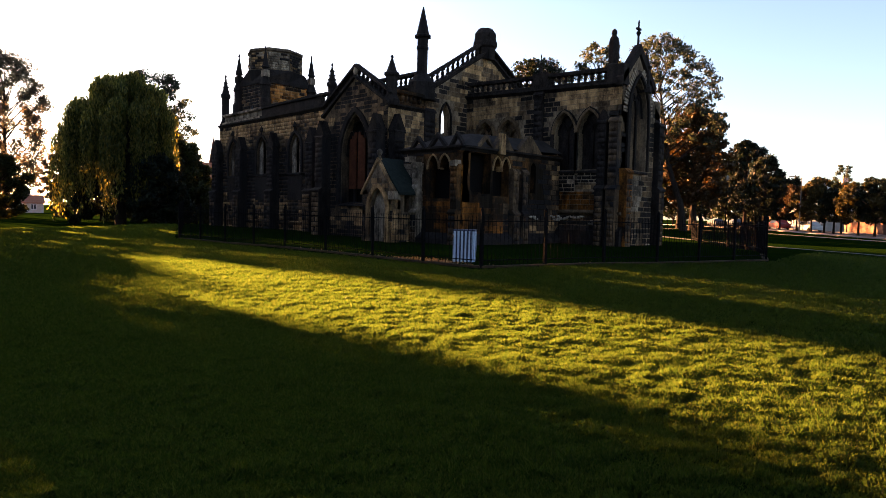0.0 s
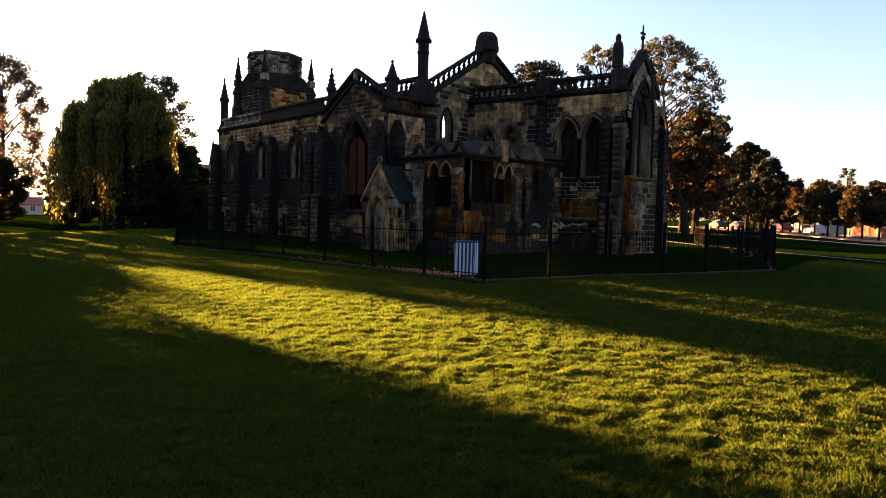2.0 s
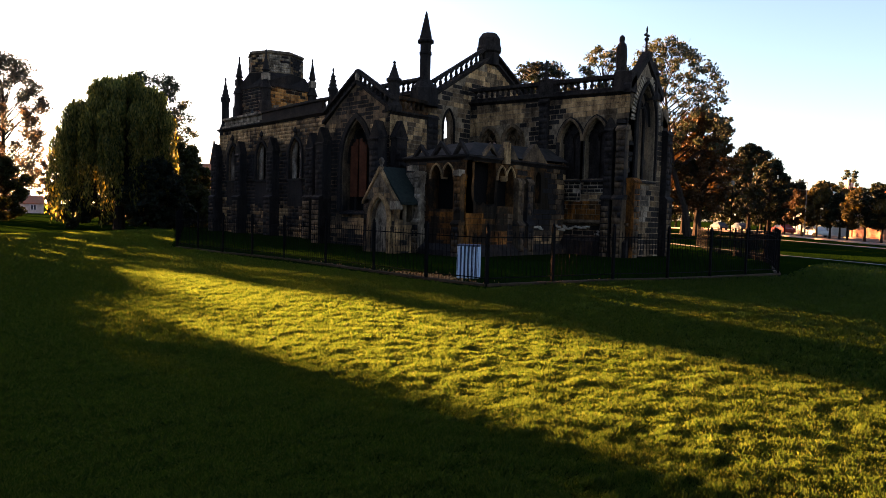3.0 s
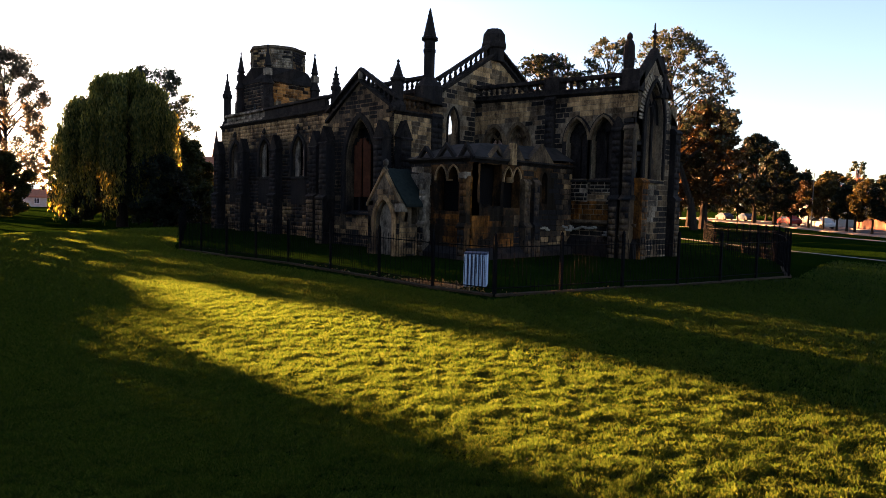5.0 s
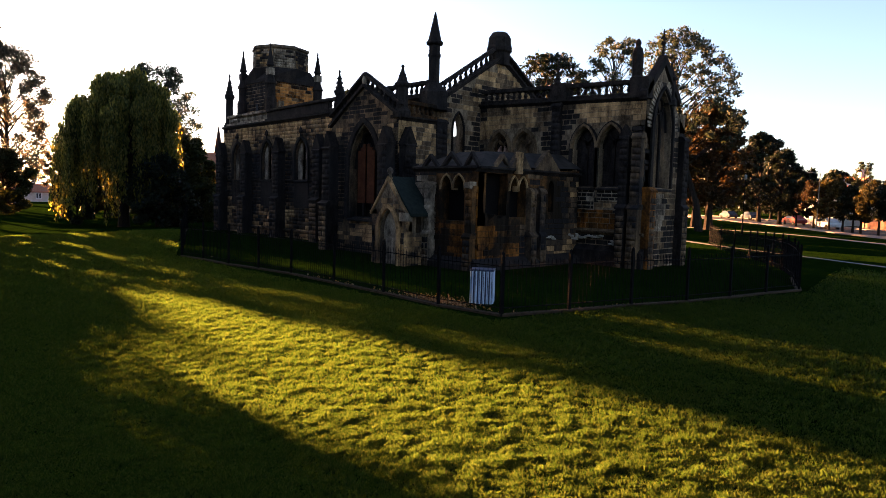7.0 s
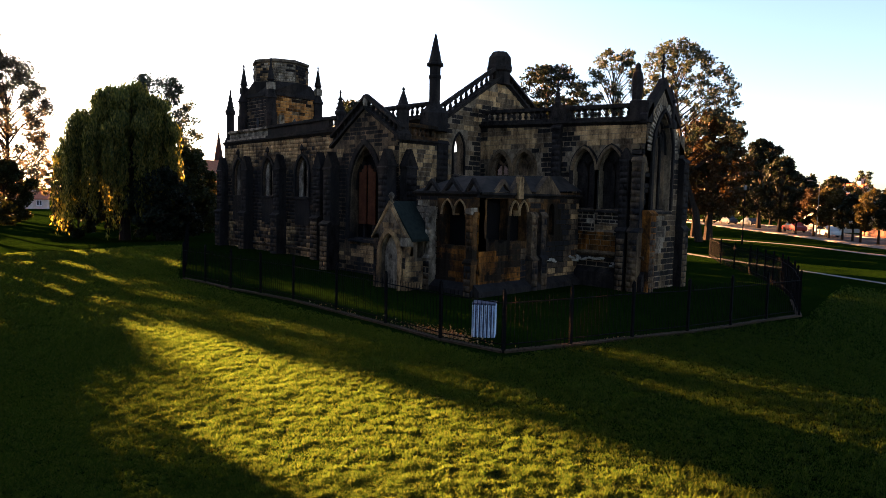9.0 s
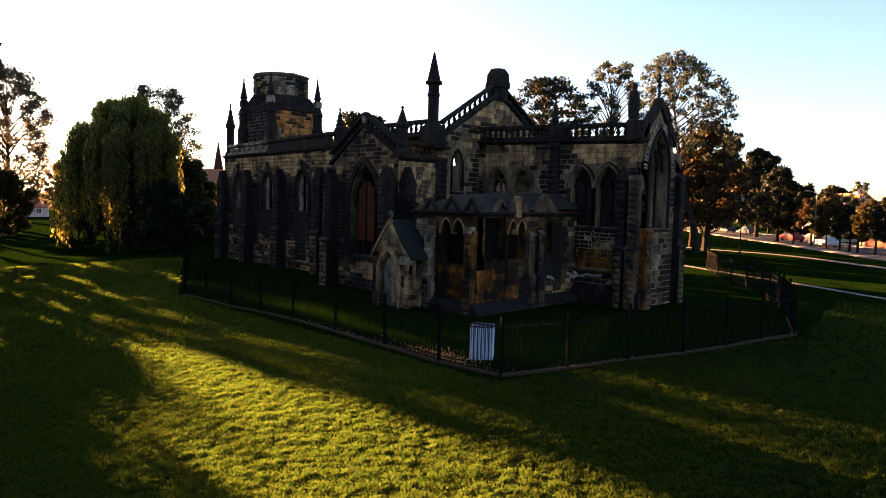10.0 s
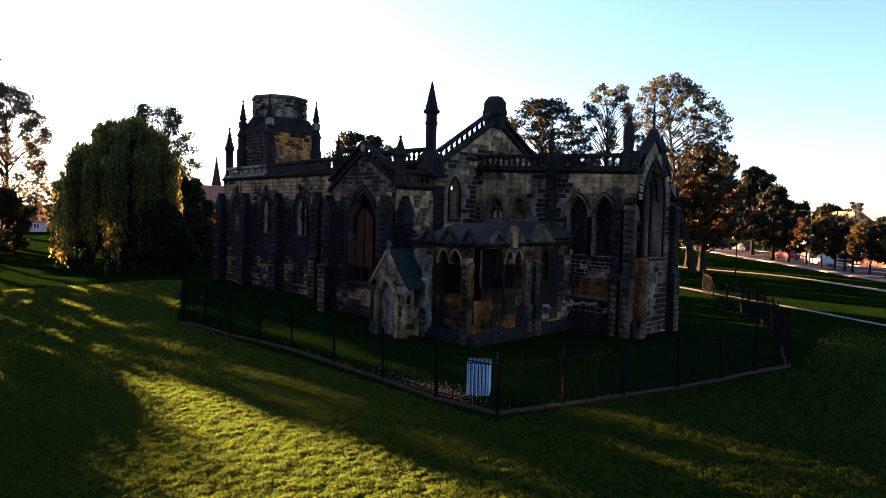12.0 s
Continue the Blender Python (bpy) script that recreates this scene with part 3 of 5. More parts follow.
# east gable of the nave, with a raking balustrade
east = Plane(X1, YS, 0, 1)
mid = GABLE - YS
g_outer = [(0, BASE), (YN - YS, BASE), (YN - YS, 8.8), (mid, 12.45), (0, 8.95)]
ch_arch = arch(mid, 2.8, 0.4, 4.0, 6.0)
lancet = arch(2.1, 0.82, 6.25, 7.65, 8.65, 5)
gable = wall("gable_wall", east, g_outer, [lancet, ch_arch], 0.5, label="tall stone gable between nave and chancel")
NEAR.append(gable)
sooted(gable, east, g_outer, [lancet], 0.3, 12.0, 0.1, 11.3, 0.29, (0.45, 0.95), 0.58,
       [(1.8, 7.2, 1.6, 1.6, -0.35), (6.0, 10.2, 3.0, 1.8, -0.2), (3.6, 7.2, 0.6, 1.4, 0.5), (4.6, 10.0, 0.8, 0.5, 0.4), (2.0, 3.0, 3.0, 2.0, 0.25)])
window(east, lancet, 0.1, 0, reveal=-0.3, label="narrow open lancet window")
RK = 12.27 - 8.7
cornice(east, 0.3, mid, 9.15, 0.3, 0.18, rise=RK * (mid - 0.3) / mid)
balustrade(east, 0.9, mid - 0.55, 9.38, 10.25, rise=RK * (mid - 1.45) / mid, spacing=0.4)
cornice(east, YN - YS - 0.3, mid, 9.05, 0.3, 0.18, rise=RK * (mid - 0.3) / mid)
balustrade(east, YN - YS - 0.9, mid + 0.55, 9.3, 10.15, rise=RK * (mid - 1.45) / mid, spacing=0.4)
bm = bmesh.new()
lathe(bm, [(0.68, 0), (0.68, 0.75), (0.82, 0.85), (0.82, 1.05), (0.76, 1.2), (0.72, 1.65), (0.5, 1.95), (0.45, 2.0)], 8, (X1 - 0.3, GABLE + 0.1, 11.92), math.pi / 8)
part("gable_block", bm, stone_black, church, "blackened octagonal stone block on the gable tip", False)
# great pinnacle on the corner
bm = bmesh.new()
lathe(bm, [(0.85, 0), (0.85, 1.0), (0.62, 1.25), (0.36, 1.55), (0.33, 1.7), (0.33, 2.95), (0.38, 3.0), (0.38, 3.12), (0.33, 3.16), (0.33, 3.6), (0.5, 3.68), (0.5, 3.78), (0.4, 3.85), (0.06, 5.35), (0.02, 5.45)], 8, (0.1, -0.2, 8.6), math.pi / 8)
part("pinnacle", bm, stone_black, church, "tall black spired pinnacle at the nave corner")
buttress(east, 0.5, 0.9, BASE, 8.0, 0.5, gablet=False)

# transept bay with its steep gable
TX0, TX1, TY, TC = -5.25, 0.8, -3.35, -2.15
trs = Plane(TX0, TY, 1, 0)
t_outer = [(0, BASE), (TX1 - TX0, BASE), (TX1 - TX0, 7.9), (TC - TX0, 9.9), (0, 7.6)]
t_hole = arch(TC - TX0 + 0.05, 2.45, 2.45, 5.3, 7.65)
tr = wall("transept_wall", trs, t_outer, [t_hole], 0.6, stone_dark, label="gabled transept front of banded sandstone")
NEAR.append(tr)
sooted(tr, trs, t_outer, [t_hole], 0.2, 9.8, 0, 6.05, 0.24, (0.4, 0.8), 0.76,
       [(3.0, 9.0, 3.0, 1.0, -0.08), (0.9, 7.0, 0.7, 0.9, -0.3), (5.2, 6.9, 0.8, 0.9, -0.3), (3.0, 1.8, 3.0, 0.6, -0.4), (3.0, 5.0, 3.4, 1.6, 0.2), (3.0, 0.6, 3.2, 0.5, 0.2)], spread=0.35)
tw = window(trs, t_hole, 0.42, 2, 0.34, None, 0, label="large traceried transept window with brown boarding")
for k in range(6):
    a = t_hole[0][0] + 0.42 + 0.225 * k + (0.14 if k > 2 else 0)
    bm = bmesh.new()
    prism(bm, [(a, 3.3), (a + 0.225, 3.3), (a + 0.225, 6.7 - 0.18 * abs(k - 2.5)), (a, 6.7 - 0.18 * abs(k - 2.5))], lambda s, z: trs.at(s, z, -0.2), lambda s, z: trs.at(s, z, -0.25))
    part("board", bm, board, tw, "rust-brown vertical board")
# near-black sheet behind the boards paints the dark inside
bm = bmesh.new()
wall_mesh(bm, Plane(*trs.at(0, 0, -0.5)[:2], 1, 0), t_hole, [], 0.05)
part("backing", bm, shade_black, tw)
for sgn, s_end, zlow in ((-1, -0.15, 7.75), (1, TX1 - TX0 + 0.1, 8.05)):
    c = TC - TX0
    balustrade(trs, s_end, c, zlow - 0.1, zlow + 0.72, rise=9.74 - zlow + 0.1, spacing=0.36, depth=-0.12, label="black pierced raking coping")
trside = Plane(TX1, TY, 0, 1)
ts_outer = [(0, BASE), (YS - TY, BASE), (YS - TY, 7.85), (0, 7.85)]
tse = wall("transept_wall", trside, ts_outer, [], 0.6, label="side wall of the transept")
NEAR.append(tse)
sooted(tse, trside, ts_outer, [], 0.2, 7.8, 0, YS - TY, 0.24, (0.4, 0.8), 0.5, [(1.4, 7.2, 1.6, 0.8, -0.25), (1.4, 4.0, 2.0, 1.8, 0.25)])
cornice(trside, 0, YS - TY, 8.0, 0.25, 0.16)
balustrade(trside, 0.2, YS - TY, 8.0, 8.85, spacing=0.36, mat=stone_umber, label="red-tinged stone balustrade on the transept side")
trw = Plane(TX0, YS, 0, -1)
wall("transept_wall", trw, [(0, BASE), (YS - TY, BASE), (YS - TY, 7.6), (0, 7.6)], [], 0.6)
for s, z in ((0.35, 6.5), (TX1 - TX0 - 0.55, 6.5)):
    buttress(trs, s, 0.8, BASE, z, 0.85)
buttress(trside, 0.45, 0.8, BASE, 6.5, 0.7)
pinnacle(TX0 + 0.1, TY + 0.45, 7.6, 11.1, 0.24)
pinnacle(TX1 - 0.2, TY + 0.4, 7.9, 10.7, 0.33, crockets=False)
bm = bmesh.new()
lathe(bm, [(0.12, 0), (0.16, 0.2), (0.1, 0.5), (0.05, 0.6)], 6, (TC, TY, 9.9))
part("finial", bm, stone_white, church)

# chancel
CX1, CY0, CY1 = 11.3, 3.4, 7.5
chs = Plane(X1, CY0, 1, 0)
CL, ctop, CD = CX1 - X1, 9.3, -0.4
c_outer = [(0, BASE), (CL, BASE), (CL, ctop + CD), (0, ctop)]
ctz = lambda q: ctop + CD * q / CL
c_holes = [arch(1.65, 1.3, 6.25, 6.6, 7.55), arch(3.45, 1.35, 6.25, 6.6, 7.55), arch(7.45, 1.3, 4.5, 6.5, 7.6), arch(9.05, 1.3, 4.5, 6.5, 7.6)]
door_gap = [(5.3, 2.7), (5.3, 5.2), (5.75, 5.2), (5.75, 2.7)]
chan = wall("chancel_wall", chs, c_outer, c_holes + [door_gap], 0.7, label="long chancel wall of tan and black ashlar")
NEAR.append(chan)
sooted(chan, chs, c_outer, [], 2.35, 3.35, 5.9, CL, 0.27, (0.4, 0.85), 0.36, [(6.4, 2.9, 0.5, 0.8, 0.2)], (stone_orange, stone_umber, stone_black))
sooted(chan, chs, c_outer, c_holes + [door_gap, [(5.9, 2.35), (5.9, 3.3), (CL + 1, 3.3), (CL + 1, 2.35)]], 0.2, ctop - 0.1, 0.05, CL, 0.27, (0.4, 0.85), 0.48,
       [(2.2, 8.4, 3.0, 1.0, -0.18), (9.2, 8.5, 2.4, 0.8, -0.4), (5.0, 7.8, 0.9, 1.0, 0.4), (6.6, 7.4, 0.8, 1.4, 0.45), (8.3, 5.7, 3.0, 1.7, 0.8), (0.5, 6.6, 0.5, 0.9, 0.2),
        (8.6, 2.9, 2.6, 0.5, -0.5), (6.3, 3.6, 0.6, 1.2, -0.2), (6.0, 1.0, 6.0, 1.2, 0.5)])
# the first window's orange infill stands in for its sunlit inside
for i, h in enumerate(c_holes):
    window(chs, h, 0.24, 1, 0.3, (stone_orange, stone_dark, stone_black, stone_black)[i], mat=stone_black if i > 1 else stone_dark, label="pointed chancel window with stone tracery", sill=i > 1)
    bm = bmesh.new()
    ring(bm, chs, h[1:-1], 0.17, 0.15, 0.02)
    part("hood_mould", bm, stone_dark, church, "tan hood mould over a chancel window")
# pink patches paint the sunlit inside seen through the first window
for q, tip in ((1.42, 0.10), (1.88, -0.10)):
    bm = bmesh.new()
    prism(bm, [(q - 0.13, 6.3), (q + 0.13, 6.3), (q + 0.10, 6.62), (q + tip, 6.85), (q - 0.10, 6.62)], lambda a, z: chs.at(a, z, -0.2), lambda a, z: chs.at(a, z, -0.32))
    part("lit_patch", bm, lit_pink, church, "pink patch painted for the sunlit inside behind the tracery")
cornice(chs, 0, CL, ctop + 0.02, 0.26, 0.2, rise=CD)
balustrade(chs, 0.1, 5.2, ctop + 0.02, ctop + 0.85, rise=ctz(5.2) - ctop)
balustrade(chs, 6.2, CL - 0.9, ctz(6.2) + 0.02, ctz(6.2) + 0.85, rise=ctz(CL - 0.9) - ctz(6.2))
for s0, s1 in ((5.2, 6.2), (CL - 0.9, CL + 0.1)):
    bm = bmesh.new()
    box(bm, X1 + s0, CY0 - 0.1, ctz(s1) - 0.1, X1 + s1, CY0 + 0.4, ctz(s0) + 0.9)
    part("parapet_pier", bm, stone_black, church)
buttress(chs, 5.7, 0.62, BASE, 8.85, 0.26, gablet=False)
buttress(chs, CL - 0.95, 0.5, BASE, 7.0, 0.42, gablet=True)
buttress(chs, CL - 0.25, 0.55, BASE, 7.0, 0.45, gablet=False, mat=stone_dark)
cornice(chs, 0, CL + 0.2, 2.25, 0.22, 0.2, mat=stone_dark)
bm = bmesh.new()
prism(bm, [(0.28, BASE), (0.28, 1.25), (0.0, 1.5), (-0.05, BASE)], lambda o, z: chs.at(0, z, o), lambda o, z: chs.at(CL + 0.25, z, o))
part("plinth", bm, stone_black, church)
# ragged sill panels below the two windows: black stones in pale mortar
for a, b, drop in ((6.75, 8.2, 0.0), (8.35, 9.8, 0.45)):
    bm = bmesh.new()
    prism(bm, [(a, 3.35 + drop), (b, 3.3 + drop), (b, 4.38), (a, 4.38)], lambda q, z: chs.at(q, z, 0.03), lambda q, z: chs.at(q, z, -0.03))
    part("sill_panel", bm, stone_white, church, "pale mortar bed of a ragged sill panel")
    rects = stone_rects(chs, [(a, 3.2), (b, 3.2), (b, 4.4), (a, 4.4)], [], 0.2, (0.3, 0.6), 3.35 + drop, 4.38, a, b, R)
    stonework(Plane(*chs.at(0, 0, 0.03)[:2], 1, 0), [r for r in rects if R.random() < 0.93], stone_black, chan, R, 0.03, 0.022)
# crumbled string course with a white broken edge
def rubble_line(pl, s0, s1, z0, z1, count, owner):
    rv, rf = [], []
    for i in range(count):
        q = s0 + (s1 - s0) * (i + R.random()) / count
        t = (q - s0) / (s1 - s0)
        z = z0 + (z1 - z0) * t + 0.09 * math.sin(q * 3.1) + 0.06 * math.sin(q * 7.3) + R.choice((-0.09, 0.0, 0.09)) * (patchy(q * 1.5, 3) > 0.5) + R.gauss(0, 0.025)
        w, h, d, n = R.uniform(0.035, 0.11), R.uniform(0.014, 0.04), R.uniform(0.06, 0.2), len(rv)
        if patchy(q * 1.9, 7.0) < 0.3:
            continue
        rv += [pl.at(q + sx * w, z + sz * h + R.uniform(-0.02, 0.02), o) for o in (-0.02, d) for sx, sz in ((-1, -1), (1, -1), (1, 1), (-1, 1))]
        rf += [[n + k for k in f] for f in ((4, 5, 6, 7), (0, 1, 5, 4), (1, 2, 6, 5), (2, 3, 7, 6), (3, 0, 4, 7))]
    from_arrays("rubble", rv, rf, rubble_white, owner, "white broken edge of a crumbled string course", "stuff")


rubble_line(chs, 7.2, 10.4, 2.0, 1.7, 85, chan)
bm = bmesh.new()
lathe(bm, [(0.34, 0), (0.34, 0.22), (0.24, 0.3), (0.27, 0.5), (0.29, 1.0), (0.27, 1.4), (0.22, 1.62), (0.12, 1.74), (0.15, 1.86), (0.13, 2.0), (0.03, 2.1)], 8, (CX1 - 0.75, CY0 + 0.25, 9.65), math.pi / 8)
part("pinnacle", bm, stone_black, church, "weathered black statue-like pinnacle on the parapet")
che = Plane(CX1, CY0, 0, 1)
EW = CY1 - CY0
e_mid = 1.55
e_outer = [(0, BASE), (EW, BASE), (EW, 7.6), (2 * e_mid, 8.5), (e_mid, 10.5), (0, 8.9)]
e_hole = arch(e_mid + 0.1, 1.9, 4.5, 7.4, 9.4)
ce = wall("chancel_wall", che, e_outer, [e_hole], 0.7, label="gabled east end with a tall pointed window")
NEAR.append(ce)
sooted(ce, che, e_outer, [e_hole], 4.5, 10.4, 0, EW, 0.26, (0.45, 0.95), 0.45, [(1.6, 9.6, 1.6, 1.0, -0.3), (0.3, 6.4, 0.6, 2.0, 0.2), (3.4, 6.5, 1.0, 2.0, 0.3)])
sooted(ce, che, e_outer, [e_hole], 0.3, 4.5, 0.5, EW - 0.3, 0.28, (0.4, 0.8), 0.42, [(1.3, 3.2, 0.9, 1.2, -0.25), (1.0, 1.2, 1.2, 0.7, 0.2), (3.2, 2.5, 0.8, 2.0, 0.3)], (stone_white, stone_dark, stone_black))
# fan of pale voussoirs over the blocked window
e_arc = e_hole[1:-1]
for k in range(len(e_arc) - 1):
    for f in (0.0, 0.5):
        a, b = Vector(e_arc[k]), Vector(e_arc[k + 1])
        p, q = a.lerp(b, f + 0.04), a.lerp(b, f + 0.40)
        o = Vector((-(b - a).y, (b - a).x)).normalized()
        reach = 0.62
        bm = bmesh.new()
        prism(bm, [(v.x, v.y) for v in (p + o * 0.24, q + o * 0.24, q + o * reach, p + o * reach)], lambda s, z: che.at(s, z, 0.05), lambda s, z: che.at(s, z, -0.05))
        part("voussoir", bm, stone_white, ce)
buttress(che, 0.25, 0.55, BASE, 4.4, 0.45, 1, gablet=False, mat=stone_orange)
window(che, e_hole, 0.2, 2, 0.3, stone_dark, mat=stone_black, label="tall blocked east window")
for a, b in ((-0.2, e_mid), (3.3, e_mid)):
    bm = bmesh.new()
    prism(bm, [(a, 8.75), (a, 9.15), (b, 11.1), (b, 10.6)], lambda s, z: che.at(s, z, 0.1), lambda s, z: che.at(s, z, -0.3))
    part("coping", bm, stone_black, church)
bm = bmesh.new()
lathe(bm, [(0.08, 0), (0.06, 0.6), (0.14, 0.75), (0.05, 0.85), (0.05, 1.3), (0.02, 1.4)], 6, (CX1 - 0.1, CY0 + e_mid, 10.95))
box(bm, CX1 - 0.15, CY0 + e_mid - 0.2, 11.85, CX1 - 0.05, CY0 + e_mid + 0.2, 11.95)
part("finial", bm, stone_black, church, "stone cross finial")
pinnacle(CX1 - 0.1, CY0 + 2.5, 8.7, 10.9, 0.24, crockets=False)
buttress(che, EW - 0.35, 0.6, BASE, 7.1, 0.45, gablet=False)
chn = Plane(CX1, CY1, -1, 0)
cn_holes = [arch(s, 1.3, 4.5, 6.5, 7.6) for s in (2.2, 3.9, 7.8)]
wall("chancel_wall", chn, [(0, BASE), (CL, BASE), (CL, 8.4), (0, 8.4)], cn_holes, 0.6)
pinnacle(3.0, CY1, 8.4, 12.3, 0.17)

# vestry in the corner, ruined and roofed with lead
VX0, VX1, VY = 3.4, 7.6, -4.4
vs_ = Plane(VX0, VY, 1, 0)
VL = VX1 - VX0
v_outer = [(0, BASE), (VL, BASE), (VL, 5.1), (0, 5.1)]
twin = lambda a, b, w, sill: [(a - w / 2, sill)] + arch(a, w, sill, 4.2, 4.8, 5)[1:-1] + arch(b, w, sill, 4.2, 4.8, 5)[1:-1] + [(b + w / 2, sill)]
v_holes = [twin(2.2, 3.0, 0.68, 2.7)]
vw = wall("vestry_wall", vs_, v_outer, v_holes, 0.5, stone_umber, label="low vestry wall of streaked orange sandstone")
NEAR.append(vw)
V_MIX = (stone_orange, stone_umber, stone_black)
sooted(vw, vs_, v_outer, v_holes, 0.9, 5.0, 0, 1.5, 0.28, (0.45, 0.95), 0.24, [(0.7, 4.9, 1.2, 0.4, 0.5), (0.6, 1.0, 1.4, 0.5, 0.2)], (stone_white, stone_dark, stone_black))
sooted(vw, vs_, v_outer, v_holes, 0.9, 5.0, 1.5, VL, 0.28, (0.45, 0.95), 0.24, [(2.8, 4.6, 1.6, 0.7, 0.5), (3.0, 2.2, 1.2, 0.9, -0.15), (2.0, 1.2, 1.5, 0.4, 0.2)], V_MIX)


def twin_heads(pl, centres, w):
    for c in centres:
        bm = bmesh.new()
        ring(bm, pl, arch(c, w, 4.14, 4.2, 4.8, 5), 0.09, 0.08, -0.3)
        part("arch_head", bm, stone_pale, church, "pale moulded head of a paired open window")
    bm = bmesh.new()
    c = sum(centres) / 2
    prism(bm, [(c - 0.05, 4.12), (c + 0.05, 4.12), (c + 0.07, 4.4), (c - 0.07, 4.4)], lambda q, z: pl.at(q, z, 0.03), lambda q, z: pl.at(q, z, -0.3))
    part("mullion_stub", bm, stone_pale, church, "broken mullion stub between the arches")


twin_heads(vs_, (2.2, 3.0), 0.68)
ve = Plane(VX1, VY, 0, 1)
VE = CY0 - VY
ve_outer = [(0, BASE), (VE, BASE), (VE, 5.3), (0, 5.1)]
ve_holes = [twin(2.45, 3.1, 0.56, 2.9), [(0.38, 3.1), (0.3, 3.7), (0.42, 4.3), (0.3, 4.85), (0.9, 4.95), (1.5, 4.9), (1.98, 4.95), (2.02, 4.3), (1.95, 3.5), (1.98, 3.0), (1.5, 2.85), (1.2, 3.05), (0.8, 2.8), (0.6, 3.1)], arch(5.4, 0.45, 3.15, 4.4, 4.75, 4)]
vwe = wall("vestry_wall", ve, ve_outer, ve_holes, 0.5, stone_umber, label="vestry end wall with broken openings")
NEAR.append(vwe)
sooted(vwe, ve, ve_outer, ve_holes, 0.9, 5.0, 0, 3.0, 0.28, (0.45, 0.95), 0.22, [(0.8, 4.6, 1.4, 0.7, 0.55), (0.6, 2.2, 0.6, 0.9, -0.1), (1.5, 2.2, 0.25, 1.2, 0.3), (2.4, 2.0, 0.4, 1.0, -0.15)], V_MIX)
sooted(vwe, ve, ve_outer, ve_holes, 0.9, 5.0, 3.0, VE, 0.28, (0.45, 0.95), 0.5, [(3.6, 3.2, 0.7, 1.6, -0.15), (5.6, 3.2, 0.9, 1.6, 0.3)])
twin_heads(ve, (2.45, 3.1), 0.56)
# added sheets close behind the openings; their black paints the inside's shade
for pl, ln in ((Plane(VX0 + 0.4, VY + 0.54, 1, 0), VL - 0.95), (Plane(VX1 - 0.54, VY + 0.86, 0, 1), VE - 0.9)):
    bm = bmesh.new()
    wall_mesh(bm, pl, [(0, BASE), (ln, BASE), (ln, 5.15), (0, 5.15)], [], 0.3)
    part("shade_sheet", bm, shade_black, church, "added near-black sheet that darkens the vestry openings")
rubble_line(ve, 4.9, 7.75, 1.95, 1.9, 80, vwe)
vww = Plane(VX0, CY0, 0, -1)
wall("vestry_wall", vww, [(0, BASE), (VE, BASE), (VE, 5.1), (0, 5.1)], [], 0.4, label="inner west wall of the vestry")
for pl, s, m in ((vs_, 1.2, stone_white), (vs_, VL - 0.3, stone_umber), (ve, 3.65, stone_dark), (ve, 4.4, stone_dark)):
    buttress(pl, s, 0.45, BASE, 4.2, 0.4, gablet=False, mat=m, label="pale streaked stone buttress" if m is stone_white else "")
for pl, s, z in ((vs_, 1.2, 4.45), (vs_, VL - 0.3, 4.45), (vs_, 0.75, 4.75)):
    bm = bmesh.new()
    prism(bm, [(s - 0.2, z - 0.22), (s + 0.2, z - 0.26), (s + 0.18, z + 0.05), (s - 0.17, z)], lambda q, zz: pl.at(q, zz, 0.42), lambda q, zz: pl.at(q, zz, -0.02))
    part("coping_stone", bm, stone_white, church, "pale broken coping stone")
for pl, ln in ((vs_, VL), (ve, VE)):
    bm = bmesh.new()
    prism(bm, [(0.4, BASE), (0.4, 0.75), (0.0, 1.05), (-0.05, BASE)], lambda o, z: pl.at(-0.3, z, o), lambda o, z: pl.at(ln, z, o))
    part("plinth", bm, stone_black, church)
    cornice(pl, -0.1, ln, 5.2, 0.25, 0.2)
bm = bmesh.new()
vv = [bm.verts.new(p) for p in ((VX0 - 0.1, VY - 0.15, 5.2), (VX1 + 0.15, VY - 0.15, 5.2), (VX1 + 0.15, CY0, 5.4), (VX0 - 0.1, CY0, 5.4), (VX0 + 1.2, VY + 1.8, 6.0), (VX1 - 1.2, VY + 1.8, 6.0), (VX1 - 1.2, CY0, 6.2), (VX0 + 1.2, CY0, 6.2))]
for f in ((0, 1, 5, 4), (1, 2, 6, 5), (4, 5, 6, 7), (3, 0, 4, 7), (0, 3, 2, 1), (2, 3, 7, 6)):
    bm.faces.new([vv[i] for i in f])
part("vestry_roof", bm, lead, church, "grey lead roof of the vestry")
def gablet(pl, c, half, z0, z1, out, mat):
    """An open stone gablet: two raking copings over a dark recess."""
    bm = bmesh.new()
    wall_mesh(bm, Plane(*pl.at(0, 0, out)[:2], *pl.u), [(c - half, z0), (c + half, z0), (c, z1)], [[(c - half * 0.62, z0 + 0.07), (c + half * 0.62, z0 + 0.07), (c, z1 - (z1 - z0) * 0.3)]], 0.2)
    part("gablet", bm, mat, church, "small stone gablet on the vestry parapet")


gablet(vs_, 1.15, 0.62, 5.15, 5.82, 0.15, stone_black)
gablet(vs_, 2.55, 0.72, 5.15, 5.9, 0.15, stone_black)
gablet(vs_, 3.85, 0.52, 5.15, 5.85, 0.15, stone_black)
gablet(ve, 1.5, 0.68, 5.15, 5.84, 0.15, stone_dark)
